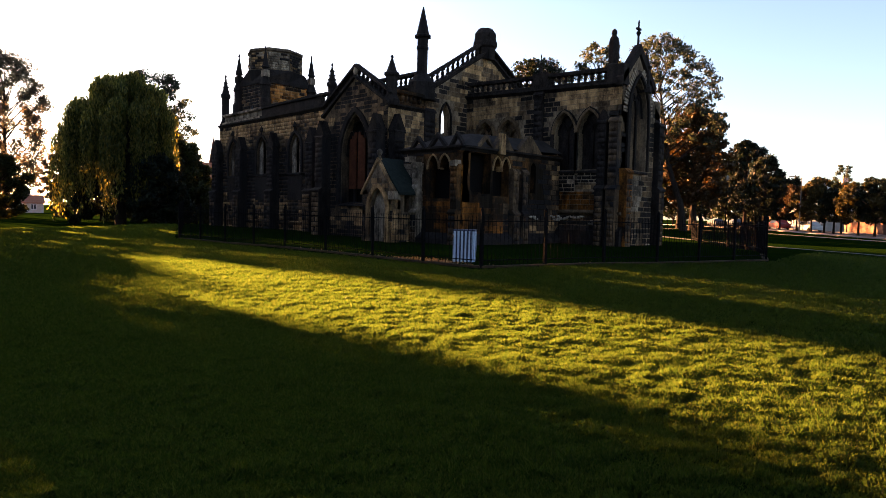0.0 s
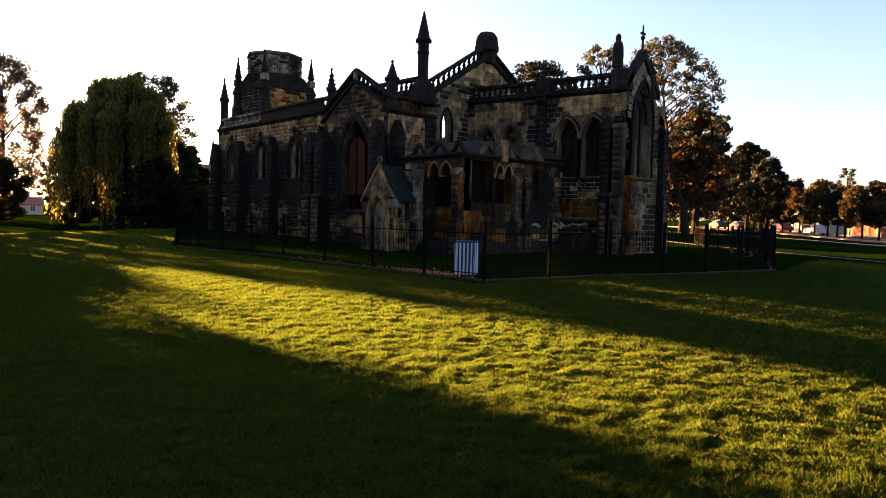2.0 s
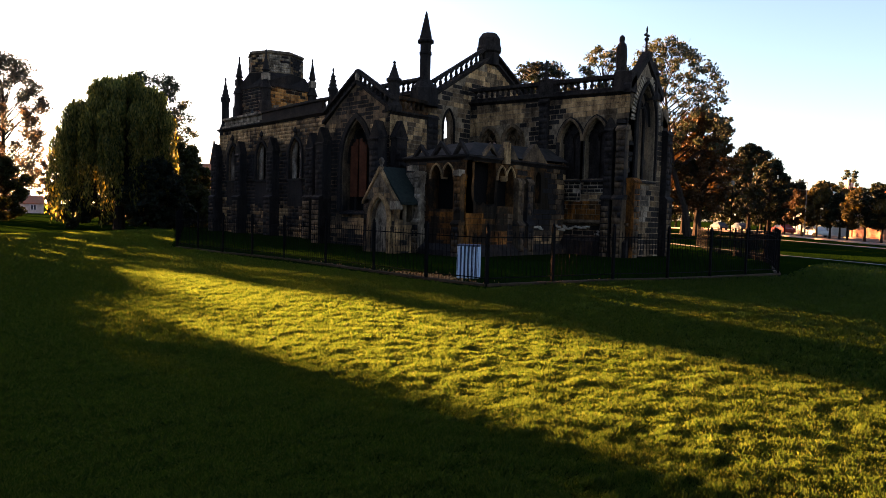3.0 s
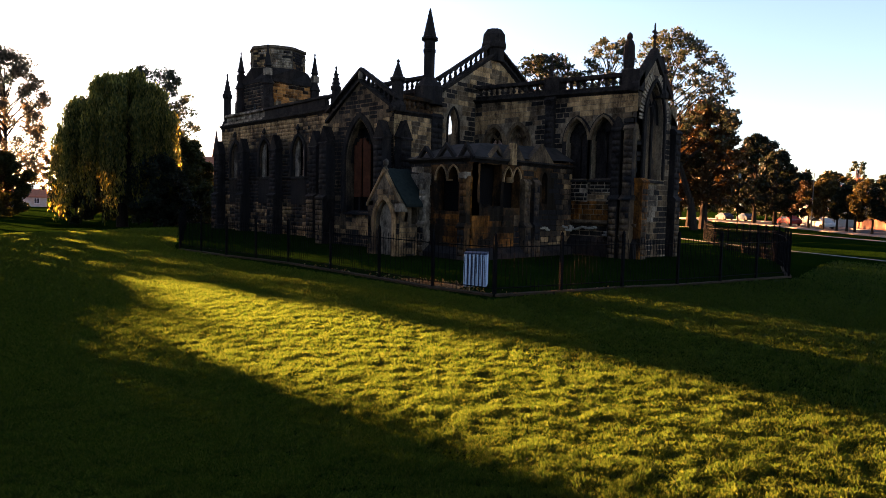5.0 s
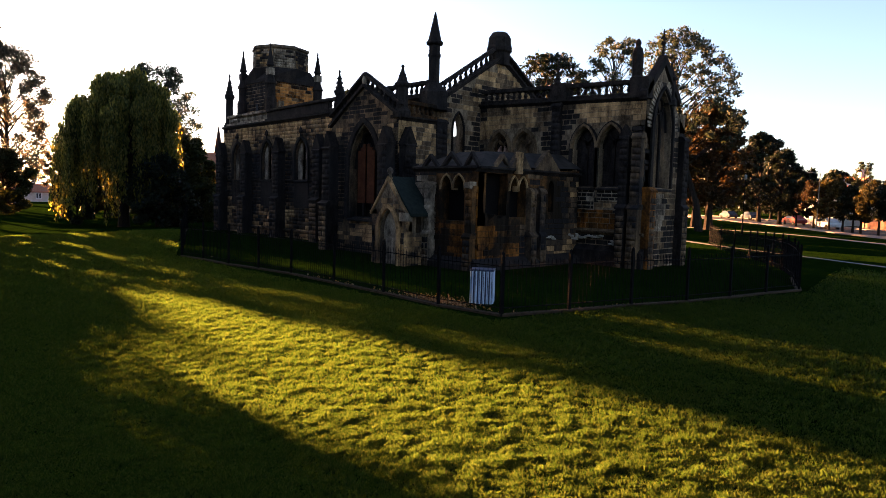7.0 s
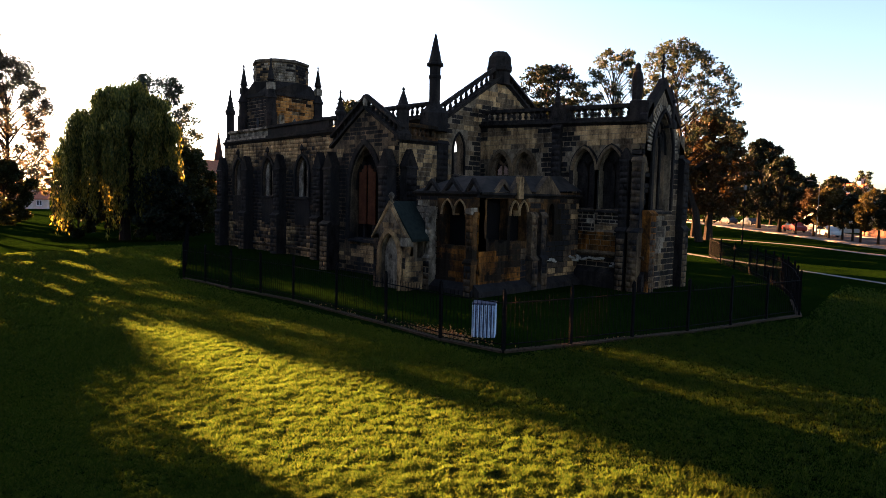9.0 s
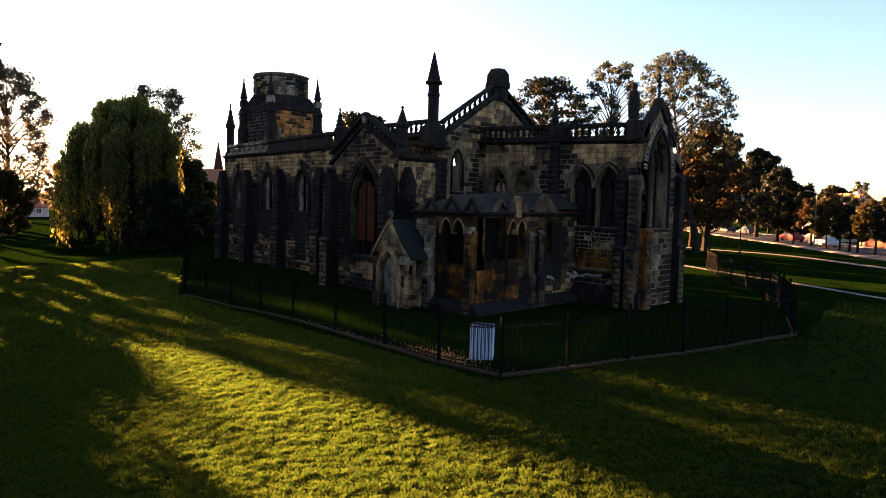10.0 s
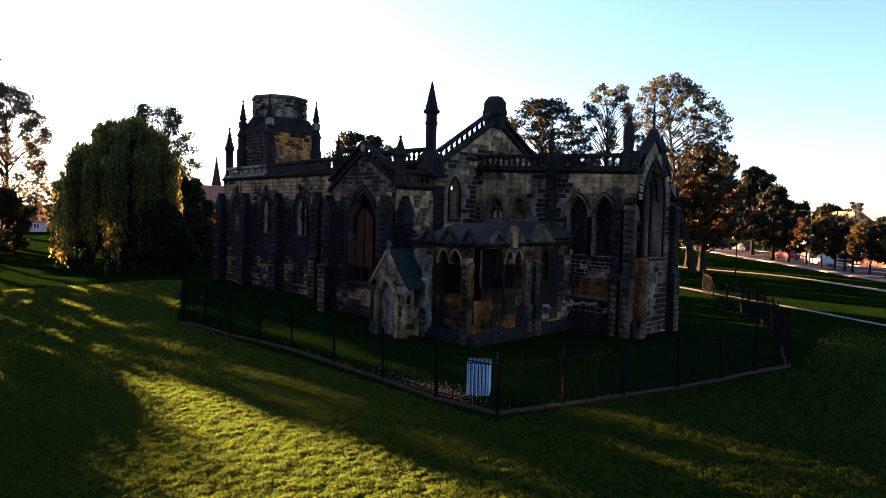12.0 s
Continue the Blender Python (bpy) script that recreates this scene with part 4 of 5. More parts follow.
for c, half, z1 in ((2.75, 0.8, 6.05), (4.85, 1.1, 6.1)):
    bm = bmesh.new()
    prism(bm, [(c - half, 5.15), (c + half, 5.15), (c + 0.08, z1), (c - 0.08, z1)], lambda s, z: ve.at(s, z, 0.18), lambda s, z: ve.at(s, z, -0.12))
    part("gablet", bm, stone_dark, church, "broad weathered gablet on the vestry parapet")
bm = bmesh.new()
prism(bm, [(2.35, 4.95), (2.72, 4.95), (2.7, 5.95), (2.4, 5.98)], lambda s, z: ve.at(s, z, 0.32), lambda s, z: ve.at(s, z, 0.1))
part("parapet_post", bm, stone_pale, church, "pale stone post on the vestry parapet")

# porch with a blocked doorway
PX0, PY = 1.95, -5.9
po = Plane(PX0, PY, 1, 0)
pc = 1.2
p_outer = [(0, BASE), (2.4, BASE), (2.4, 2.9), (pc, 4.45), (0, 2.9)]
p_hole = arch(pc + 0.08, 1.15, 0.2, 2.1, 3.1)
pw = wall("porch_wall", po, p_outer, [p_hole], 0.5, label="gabled porch front of pale sandstone")
NEAR.append(pw)
sooted(pw, po, p_outer, [p_hole], 0.2, 4.4, 0, 2.4, 0.27, (0.35, 0.6), 0.26, [(1.2, 4.1, 1.0, 0.6, 0.25)])
window(po, p_hole, 0.3, 0, 0.14, stone_white, 0, mat=stone_pale, name="doorway", label="moulded pointed doorway blocked with pale stone", sill=False)
ps = Plane(PX0 + 2.4, PY, 0, 1)
p_win = [(0.75, 2.0), (0.75, 2.85), (1.1, 2.85), (1.1, 2.0)]
ps_outer = [(0, BASE), (1.6, BASE), (1.6, 3.1), (0, 3.1)]
psw = wall("porch_wall", ps, ps_outer, [p_win], 0.4, label="porch side wall with a small window")
NEAR.append(psw)
sooted(psw, ps, ps_outer, [p_win], 0.3, 3.05, 0, 1.6, 0.27, (0.35, 0.6), 0.3, [(0.9, 2.3, 0.4, 0.6, 0.3)])
pwl = Plane(PX0, -3.4, 0, -1)
wall("porch_wall", pwl, [(0, BASE), (2.5, BASE), (2.5, 3.1), (0, 3.1)], [], 0.4)
bm = bmesh.new()
ridge_x = PX0 + pc
for x_out, drop in ((PX0 + 2.75, 2.85), (PX0 - 0.35, 2.85)):
    prism(bm, [(ridge_x, 4.52), (ridge_x, 4.7), (x_out, drop + 0.12), (x_out, drop - 0.02)], lambda x, z: (x, PY + 0.1, z), lambda x, z: (x, -3.4 if x_out < ridge_x else VY + 0.2, z))
part("porch_roof", bm, slate, church, "dark green-black slate porch roof")
bm = bmesh.new()
for sgn in (-1, 1):
    prism(bm, [(pc, 4.5), (pc, 4.72), (pc + sgn * 1.3, 3.0), (pc + sgn * 1.3, 2.85)], lambda s, z: po.at(s, z, 0.06), lambda s, z: po.at(s, z, -0.2))
part("coping", bm, stone_pale, church)
bm = bmesh.new()
lathe(bm, [(0.09, 0), (0.06, 0.14), (0.12, 0.22), (0.15, 0.32), (0.12, 0.42), (0.03, 0.5)], 8, po.at(pc, 4.64, -0.1))
part("finial", bm, stone_white, church, "pale ball finial on the porch gable", True)
bm = bmesh.new()
box(bm, PX0 + 2.2, PY - 0.15, 2.6, PX0 + 2.62, PY + 0.3, 3.0)
part("kneeler", bm, stone_white, church, "pale kneeler stone")

# west tower: square stage, broached to an octagonal drum
TCX, TCY, TH = -28.6, 7.0, 2.38
bm = bmesh.new()
box(bm, TCX - TH, TCY - TH, BASE, TCX + TH, TCY + TH, 13.9)
tower = part("tower", bm, mortar, church, "square tower stage of orange and black stone")
for pl in (Plane(TCX - TH, TCY - TH, 1, 0), Plane(TCX + TH, TCY - TH, 0, 1), Plane(TCX + TH, TCY + TH, -1, 0), Plane(TCX - TH, TCY + TH, 0, -1)):
    orange = pl.u == (0, 1)
    t_o = [(0, 0), (2 * TH, 0), (2 * TH, 13.9), (0, 13.9)]
    if orange:
        sooted(tower, pl, t_o, [], 8.5, 13.8, 0.1, 2 * TH - 0.1, 0.3, (0.5, 1.0), 0.3, [(TH, 13.7, 3.0, 0.5, 0.4), (0.3, 11.0, 0.5, 2.5, 0.3)], (stone_ochre, stone_orange, stone_dark))
    else:
        sooted(tower, pl, t_o, [], 8.5, 13.8, 0.1, 2 * TH - 0.1, 0.3, (0.5, 1.0), 0.85, [(TH - 1.2, 11.0, 0.4, 1.5, -0.2)])
    bm = bmesh.new()
    prism(bm, [(TH - 0.18, 10.6), (TH + 0.18, 10.6), (TH + 0.18, 11.5), (TH, 11.8), (TH - 0.18, 11.5)], lambda s, z: pl.at(s, z, 0.045), lambda s, z: pl.at(s, z, -0.1))
    part("tower_slit", bm, glass_far, church, "black slit opening in the tower")
tse_ = Plane(TCX + TH, TCY - TH, 0, 1)
bm = bmesh.new()
wall_mesh(bm, Plane(*tse_.at(0, 0, 0.16)[:2], 0, 1), [(0.75, 11.2), (1.25, 11.2), (1.25, 12.0), (0.75, 12.0)], [[(0.92, 11.4), (1.1, 11.4), (1.1, 11.75), (0.92, 11.75)]], 0.2)
part("putlog_block", bm, stone_white, church, "pale pierced stone block on the tower face")
bm = bmesh.new()
sq = [(TCX + sx * (TH + 0.12), TCY + sy * (TH + 0.12)) for sx, sy in ((1, 0), (1, 1), (0, 1), (-1, 1), (-1, 0), (-1, -1), (0, -1), (1, -1))]
oc = [(TCX + 2.6 / math.cos(math.pi / 8) * math.cos(k * math.pi / 4), TCY + 2.6 / math.cos(math.pi / 8) * math.sin(k * math.pi / 4)) for k in range(8)]
lo = [bm.verts.new((x, y, 13.7)) for x, y in sq]
l2 = [bm.verts.new((x, y, 14.0)) for x, y in sq]
hi = [bm.verts.new((x, y, 15.0)) for x, y in oc]
for a, b in ((lo, l2), (l2, hi)):
    for i in range(8):
        bm.faces.new((a[i], a[(i + 1) % 8], b[(i + 1) % 8], b[i]))
bm.faces.new(hi)
bm.faces.new(lo[::-1])
part("tower_broach", bm, stone_black, church, "sloping black stone broach")
bm = bmesh.new()
lathe(bm, [(2.72, 14.9), (2.6, 15.1), (2.5, 16.75), (2.68, 16.8), (2.68, 17.0), (2.4, 17.1), (0.3, 17.35)], 8, (TCX, TCY, 0))
drum = part("tower_drum", bm, mortar, church, "octagonal stump of the tower with pale patches")
for k in range(8):
    a0, a1 = k * math.pi / 4, (k + 1) * math.pi / 4
    p0 = (TCX + 2.58 * math.cos(a0), TCY + 2.58 * math.sin(a0))
    p1 = (TCX + 2.58 * math.cos(a1), TCY + 2.58 * math.sin(a1))
    ln = math.hypot(p1[0] - p0[0], p1[1] - p0[1])
    pl = Plane(*p0, (p1[0] - p0[0]) / ln, (p1[1] - p0[1]) / ln)
    rects = stone_rects(pl, [(0, 15), (ln, 15), (ln, 16.7), (0, 16.7)], [], 0.22, (0.35, 0.7), 15.1, 16.65, 0.05, ln - 0.05, R)
    stonework(pl, rects, stone_white if k % 2 else stone_pale, drum, R, 0.05)
    stonework(pl, [r for r in rects if patchy(r[0] * 1.7 + k * 5, r[1] * 2.3 + 9) > 0.55], stone_black, drum, R, 0.06)
    stonework(pl, [r for r in rects if patchy(r[0] * 1.3 + k * 3, r[1] * 1.6) > 0.58], stone_white, drum, R, 0.075)
for sx, sy in ((1, 1), (1, -1), (-1, -1), (-1, 1)):
    x, y = TCX + sx * (TH + 0.1), TCY + sy * (TH + 0.1)
    bm = bmesh.new()
    lathe(bm, [(0.56, 0), (0.56, 3.6), (0.44, 3.9), (0.44, 4.9), (0.56, 5.0), (0.4, 5.4), (0.26, 5.8), (0.26, 6.5), (0.38, 6.6), (0.3, 6.75), (0.05, 8.2), (0.09, 8.3), (0.02, 8.55)], 8, (x, y, 8.4), math.pi / 8)
    part("pinnacle", bm, stone_black, church, "black corner turret with a spirelet")
    bm = bmesh.new()
    box(bm, x - 0.29, y - 0.29, 14.15, x + 0.29, y + 0.29, 14.75)
    part("turret_patch", bm, stone_white if sx > 0 else stone_black, church)
pinnacle(X0 + 0.4, YS + 0.3, 8.5, 13.3, 0.3, label="tall spired pinnacle at the west corner")


# ---- railings ----
fence = new("fence")
tagged(fence, "black iron railings on a low kerb round the church", "railings")
FENCE = [(-24.0, -4.0), (-7.7, -11.3), (-5.5, -11.1), (-2.7, -11.1), (-0.3, -10.8), (2.2, -10.6), (5.6, -10.7), (8.9, -10.8), (12.0, -11.0), (14.5, -10.7),
         (15.4, -8.4), (16.2, -5.9), (16.9, -3.2), (17.4, -0.6), (17.8, 2.0), (18.3, 4.4), (16.7, 8.6), (14.8, 12.7), (12.3, 17.2), (9.9, 21.1), (7.7, 24.0), (5.3, 27.3), (2.9, 30.7)]
bm = bmesh.new()
box(bm, -0.045, -0.045, 0, 0.045, 0.045, 1.95)
lathe(bm, [(0.05, 0), (0.06, 0.05), (0.01, 0.12)], 6, (0, 0, 1.95))
post_me = bpy.data.meshes.new("post")
bm.to_mesh(post_me)
bm.free()
post_me.materials.append(iron)
bm = bmesh.new()
lathe(bm, [(0.011, 0), (0.011, 1.62), (0.016, 1.65), (0.002, 1.75)], 4)
pale_me = bpy.data.meshes.new("pale")
bm.to_mesh(pale_me)
bm.free()
pale_me.materials.append(iron)
joined_v, joined_f = [], []
for k, (p, q) in enumerate(zip(FENCE, FENCE[1:])):
    ln = math.hypot(q[0] - p[0], q[1] - p[1])
    u = ((q[0] - p[0]) / ln, (q[1] - p[1]) / ln)
    yaw = math.atan2(u[1], u[0])
    n = max(1, round(ln / 2.8))
    for i in range(n + (k == len(FENCE) - 2)):
        s = ln * i / n
        x, y = p[0] + u[0] * s, p[1] + u[1] * s
        ob = new("post", post_me)
        ob.parent, ob.location, ob.rotation_euler = fence, (x, y, gz(x, y) - 0.05), (R.uniform(-0.01, 0.01), R.uniform(-0.01, 0.01), yaw)
    for i in range(n):
        a, b = ln * i / n, ln * (i + 1) / n
        pa, pb = (p[0] + u[0] * a, p[1] + u[1] * a), (p[0] + u[0] * b, p[1] + u[1] * b)
        for h in (0.25, 1.55):
            bm = bmesh.new()
            tube(bm, (*pa, gz(*pa) + h), (*pb, gz(*pb) + h), 0.022, 0.022, 4)
            part("rail", bm, iron, fence)
        bm = bmesh.new()
        w = Vector((-u[1], u[0], 0)) * 0.12
        c = [Vector((*pa, gz(*pa))), Vector((*pb, gz(*pb)))]
        vs = [bm.verts.new(e + o + Vector((0, 0, h))) for h in (-0.2, 0.07) for e, o in ((c[0], -w), (c[1], -w), (c[1], w), (c[0], w))]
        for f in ((4, 5, 6, 7), (0, 1, 5, 4), (1, 2, 6, 5), (2, 3, 7, 6), (3, 0, 4, 7)):
            bm.faces.new([vs[t] for t in f])
        if 0 < k < 16:
            part("kerb", bm, soil, fence, "worn earthy kerb strip")
        else:
            bm.free()
    m = int(ln / 0.15)
    for i in range(m):
        s = ln * (i + 0.5) / m
        x, y = p[0] + u[0] * s, p[1] + u[1] * s
        if 1 <= k <= 14:
            ob = new("pale", pale_me)
            ob.parent, ob.location = fence, (x, y, gz(x, y) + 0.02)
        else:
            z, r, nv = gz(x, y), 0.012, len(joined_v)
            joined_v += [(x + dx * r, y + dy * r, z + h) for h in (0.02, 1.75) for dx, dy in ((1, 0), (0, 1), (-1, 0), (0, -1))]
            joined_f += [[nv + t for t in f] for f in ((0, 1, 5, 4), (1, 2, 6, 5), (2, 3, 7, 6), (3, 0, 4, 7))]
from_arrays("paling", joined_v, joined_f, iron, fence, "far run of thin iron pales", "stuff")

# ---- slatted litter bin ----
litter_bin = new("litter_bin")
tagged(litter_bin, "pale blue-white slatted litter bin inside the railings", "litter bin")
litter_bin.matrix_world = pose(12.58, -9.47, gz(12.58, -9.47) + 0.1, 0, 0, 36)
bm = bmesh.new()
box(bm, -0.36, -0.3, -0.15, 0.36, 0.3, 1.0)
bmesh.ops.bevel(bm, geom=bm.edges[:], offset=0.03, segments=2, affect="EDGES")
part("liner", bm, dark_metal, litter_bin, "dark blue inner liner")
bm = bmesh.new()
box(bm, -0.04, -0.012, -0.12, 0.04, 0.012, 1.04)
bmesh.ops.bevel(bm, geom=bm.edges[:], offset=0.01, segments=1, affect="EDGES")
slat = part("slat", bm, white_metal, litter_bin)
slat.location = (-0.325, -0.325, 0)
for side in range(4):
    for i in range(6 if side % 2 == 0 else 5):
        if side == 0 and i == 0:
            continue
        c = new("slat", slat.data)
        c.parent = litter_bin
        k = -0.325 + 0.13 * i if side % 2 == 0 else -0.26 + 0.13 * i
        c.location = ((k, -0.325, 0), (0.385, k, 0), (k, 0.325, 0), (-0.385, k, 0))[side]
        c.rotation_euler = (0, 0, (0, math.pi / 2, 0, math.pi / 2)[side])
bm = bmesh.new()
box(bm, -0.4, -0.34, 1.0, 0.4, 0.34, 1.06)
part("lid", bm, dark_metal, litter_bin, "dark lid rim")


# ---- trees ----
def leaves(name, centres, size, mat, parent, rng, stretch=1.0, droop=False):
    n = len(centres)
    a = rng.normal(size=(n, 3))
    a /= np.linalg.norm(a, axis=1, keepdims=True)
    if droop:
        a = a * [0.35, 0.35, 0.2] + [0, 0, -1]
        a /= np.linalg.norm(a, axis=1, keepdims=True)
    b = np.cross(a, rng.normal(size=(n, 3)))
    b /= np.linalg.norm(b, axis=1, keepdims=True)
    s = (size * rng.uniform(0.6, 1.35, n))[:, None]
    c = np.asarray(centres)
    bend = np.cross(a, b) * s * rng.uniform(-0.3, 0.3, (n, 1))
    v = np.stack([c - a * s * stretch, c + b * s * 0.5 + bend, c + a * s * stretch, c - b * s * 0.5 + bend], 1).reshape(-1, 3)
    f = np.arange(4 * n).reshape(n, 4)
    return from_arrays(name, v, f, mat, parent)


def tree(x, y, height, spread, trunk_h, trunk_r, mat, count, size, seed, label, clumps=40, low=0.3, lean=(0, 0), density=0.75, flat=1.0, limbs=True, group="", category="tree", puff=1.0):
    """Tapered trunk, forked limbs, and a crown of leaf clumps at the ends of the limbs, with gaps between."""
    rr, rng = random.Random(seed), np.random.default_rng(seed)
    root = new("tree")
    tagged(root, label, category, group)
    z0 = gz(x, y) - 0.1
    root.location = (x, y, z0)
    bm = bmesh.new()
    top = Vector((lean[0] * 0.5, lean[1] * 0.5, trunk_h))
    tube(bm, (0, 0, -0.2), (top.x * 0.3, top.y * 0.3, trunk_h * 0.5), trunk_r * 1.35, trunk_r, 8)
    tube(bm, (top.x * 0.3, top.y * 0.3, trunk_h * 0.45), top, trunk_r, trunk_r * 0.75, 8)
    lead_top = Vector((lean[0], lean[1], height * 0.86))
    tube(bm, top - Vector((0, 0, 0.2)), lead_top, trunk_r * 0.75, 0.04, 6)
    ends = []
    for k in range(clumps):
        f = (k + 0.5) / clumps
        z = height * (low + (0.97 - low) * f ** 0.85)
        t = (z - height * low) / (height * (1 - low))
        rad = spread * (max(0.05, math.sin(math.pi * min(1, 0.16 + 0.80 * t)))) ** 0.75
        a = k * 2.399 + rr.uniform(-0.4, 0.4)
        q = rad * math.sqrt(rr.uniform(0.25, 1.0))
        e = Vector((lean[0] * t + q * math.cos(a), lean[1] * t + q * math.sin(a), z))
        ends.append((e, spread * puff * rr.uniform(0.2, 0.36)))
        if limbs:
            drawn = k % max(1, clumps // 36) == 0
            st = min(1.0, max(0.0, (z - trunk_h) / (height * 0.86 - trunk_h) - 0.28))
            b0 = top.lerp(lead_top, st)
            m = b0.lerp(e, 0.5) + Vector((rr.uniform(-0.3, 0.3), rr.uniform(-0.3, 0.3), 0.35))
            r0 = trunk_r * 0.34 * (1 - 0.6 * st)
            if drawn:
                tube(bm, b0, m, r0, r0 * 0.6, 5)
                tube(bm, m, e, r0 * 0.6, 0.015, 4)
            for _ in range(2):
                d = Vector((rr.gauss(0, 1), rr.gauss(0, 1), rr.gauss(0.2, 0.6))).normalized() * spread * 0.25
                f2 = rr.uniform(0.2, 0.8)
                if drawn:
                    tube(bm, m.lerp(e, f2), e + d, r0 * 0.3, 0.01, 3)
    part("trunk", bm, bark, root, "dark furrowed trunk and limbs")
    per = count // clumps
    cs = []
    for e, r in ends:
        d = rng.normal(size=(per, 3))
        d /= np.linalg.norm(d, axis=1, keepdims=True)
        d *= (r * rng.uniform(0.15, 1.0, per) ** density)[:, None]
        d[:, 2] *= 0.75 * flat
        cs.append(np.array(e) + d)
    leaves("crown", np.concatenate(cs), size, mat, root, rng)
    return root


def willow(x, y, height, spread, seed, label):
    rr, rng = random.Random(seed), np.random.default_rng(seed)
    root = new("tree")
    tagged(root, label, "willow tree")
    root.location = (x, y, gz(x, y) - 0.1)
    bm = bmesh.new()
    tube(bm, (0, 0, -0.2), (0.1, 0, 3.2), 0.6, 0.42, 9)
    cs = []
    for k in range(42):
        a = k * 2.399 + rr.uniform(-0.3, 0.3)
        q = math.sqrt((k + 0.5) / 42) * rr.uniform(0.88, 1.06)
        top_z = height * (0.97 - 0.33 * q ** 2.4 + 0.055 * q * math.sin(a)) * rr.uniform(0.9, 1.01)
        e = Vector((spread * q * math.cos(a), spread * q * math.sin(a), top_z))
        m = Vector((e.x * 0.35, e.y * 0.35, 3.0 + (top_z - 3.0) * 0.75))
        tube(bm, (0.1, 0, 2.9), m, 0.17, 0.09, 5)
        tube(bm, m, e, 0.09, 0.02, 4)
        cap = rng.normal(size=(520, 3))
        cap *= (rng.uniform(0.4, 1.0, 520) / np.linalg.norm(cap, axis=1))[:, None] * [spread * 0.2, spread * 0.2, height * 0.07]
        cs.append(np.array(e) + cap)
        for _ in range(17):
            w = rng.normal(size=3) * [spread * 0.075, spread * 0.075, 0.4]
            ln = (top_z - 0.7) * rr.uniform(0.3, 1.0) * (0.6 + 0.4 * min(1.0, q))
            t = rng.uniform(0, 1, 75) ** 0.9
            dirn = np.array([math.cos(a), math.sin(a), 0]) * 0.06 * ln
            cs.append(np.array(e) + w + t[:, None] * (dirn - np.array([0, 0, ln])) + rng.normal(size=(75, 3)) * 0.1)
    part("trunk", bm, bark, root, "thick dark willow trunk and arching limbs")
    leaves("crown", np.concatenate(cs), 0.135, leaf_willow, root, rng, 1.3, True)
    return root


willow(-40.2, -3.3, 15.1, 5.0, 3, "large weeping willow, sunlit yellow-green at its edge")
tree(-58.8, 7.2, 19.8, 5.4, 3.0, 0.4, leaf_tan, 13000, 0.17, 4, "open-crowned tree behind the willow", 110, 0.35, puff=0.6)
tree(-53.5, 8.6, 10.4, 3.7, 1.4, 0.3, leaf_green, 18000, 0.24, 5, "low dark tree beside the willow", 40, 0.08)
tree(-77.0, -5.6, 22.8, 5.6, 3.4, 0.5, leaf_brown, 21000, 0.19, 7, "tall airy brown-green tree at the lawn's far edge", 150, 0.17, puff=0.75)
tree(-73.5, -6.9, 8.4, 3.5, 1.0, 0.25, leaf_green, 16000, 0.2, 44, "dense dark bush under the tall airy tree", 40, 0.05)
tree(-92.0, 4.6, 10.5, 3.0, 2.6, 0.25, leaf_brown, 6500, 0.2, 45, "small brown-leaved tree beyond the lawn", 60, 0.28, puff=0.7)
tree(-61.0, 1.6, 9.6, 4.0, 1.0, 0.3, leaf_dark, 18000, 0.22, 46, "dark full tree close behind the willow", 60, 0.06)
# near-black leaves here put the bush's shade into its colour
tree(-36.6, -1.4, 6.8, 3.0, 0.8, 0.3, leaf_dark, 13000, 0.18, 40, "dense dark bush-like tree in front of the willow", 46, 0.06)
# unseen crowns, added to block the low sun on tower and pinnacles
for i, (y, spread) in enumerate(((-5.0, 5.4), (3.6, 4.4))):
    tree(-152.0, y, 46.0, spread, 29.0, 0.8, leaf_green, 20000, 0.5, 42 + i, "unseen tall crown added to keep low sun off the church", 60, 0.64, group="tall poplars west of the park")
# unseen trees beyond the west edge of the lawn, placed for their shadows
tree(-40.0, -21.6, 8.8, 5.0, 1.4, 0.28, leaf_green, 11000, 0.2, 10, "rounded park tree dappling the lawn", 46, 0.08)
tree(-24.0, -27.9, 18.0, 7.2, 2.5, 0.5, leaf_green, 34000, 0.27, 8, "full broadleaf park tree shading the lawn", 100, 0.06)
tree(-16.0, -38.0, 17.0, 8.0, 2.5, 0.5, leaf_green, 34000, 0.28, 9, "wide broadleaf park tree shading the lawn", 100, 0.06)
# unseen trees added to the south to dim the sky light on the lawn
for i, (x, y, h, s) in enumerate(((-42.0, -38.0, 20.0, 8.0), (-3.0, -50.0, 18.0, 8.0), (13.0, -52.0, 19.0, 8.0), (30.0, -52.0, 18.0, 8.0), (47.0, -44.0, 19.0, 8.0))):
    tree(x, y, h, s, 2.5, 0.5, leaf_green, 16000, 0.42, 110 + i, "unseen dense tree added south of the lawn to cut sky light", 70, 0.05, group="trees along the south edge")
# two unseen trees added on the sun's line to shape the lawn's shade
tree(-63.0, -14.55, 17.0, 3.3, 2.5, 0.35, leaf_brown, 18000, 0.19, 118, "unseen dense tree added to cast the lawn's upper shade edge", 110, 0.36, puff=0.7)
tree(-72.0, -11.8, 21.0, 3.6, 3.0, 0.4, leaf_brown, 17000, 0.2, 117, "unseen tall tree added to close a sun gap on the lawn", 110, 0.42, puff=0.7)
tree(-34.0, -17.5, 6.5, 2.4, 1.2, 0.2, leaf_green, 2200, 0.2, 119, "small rounded tree dappling the lawn", 40, 0.1)
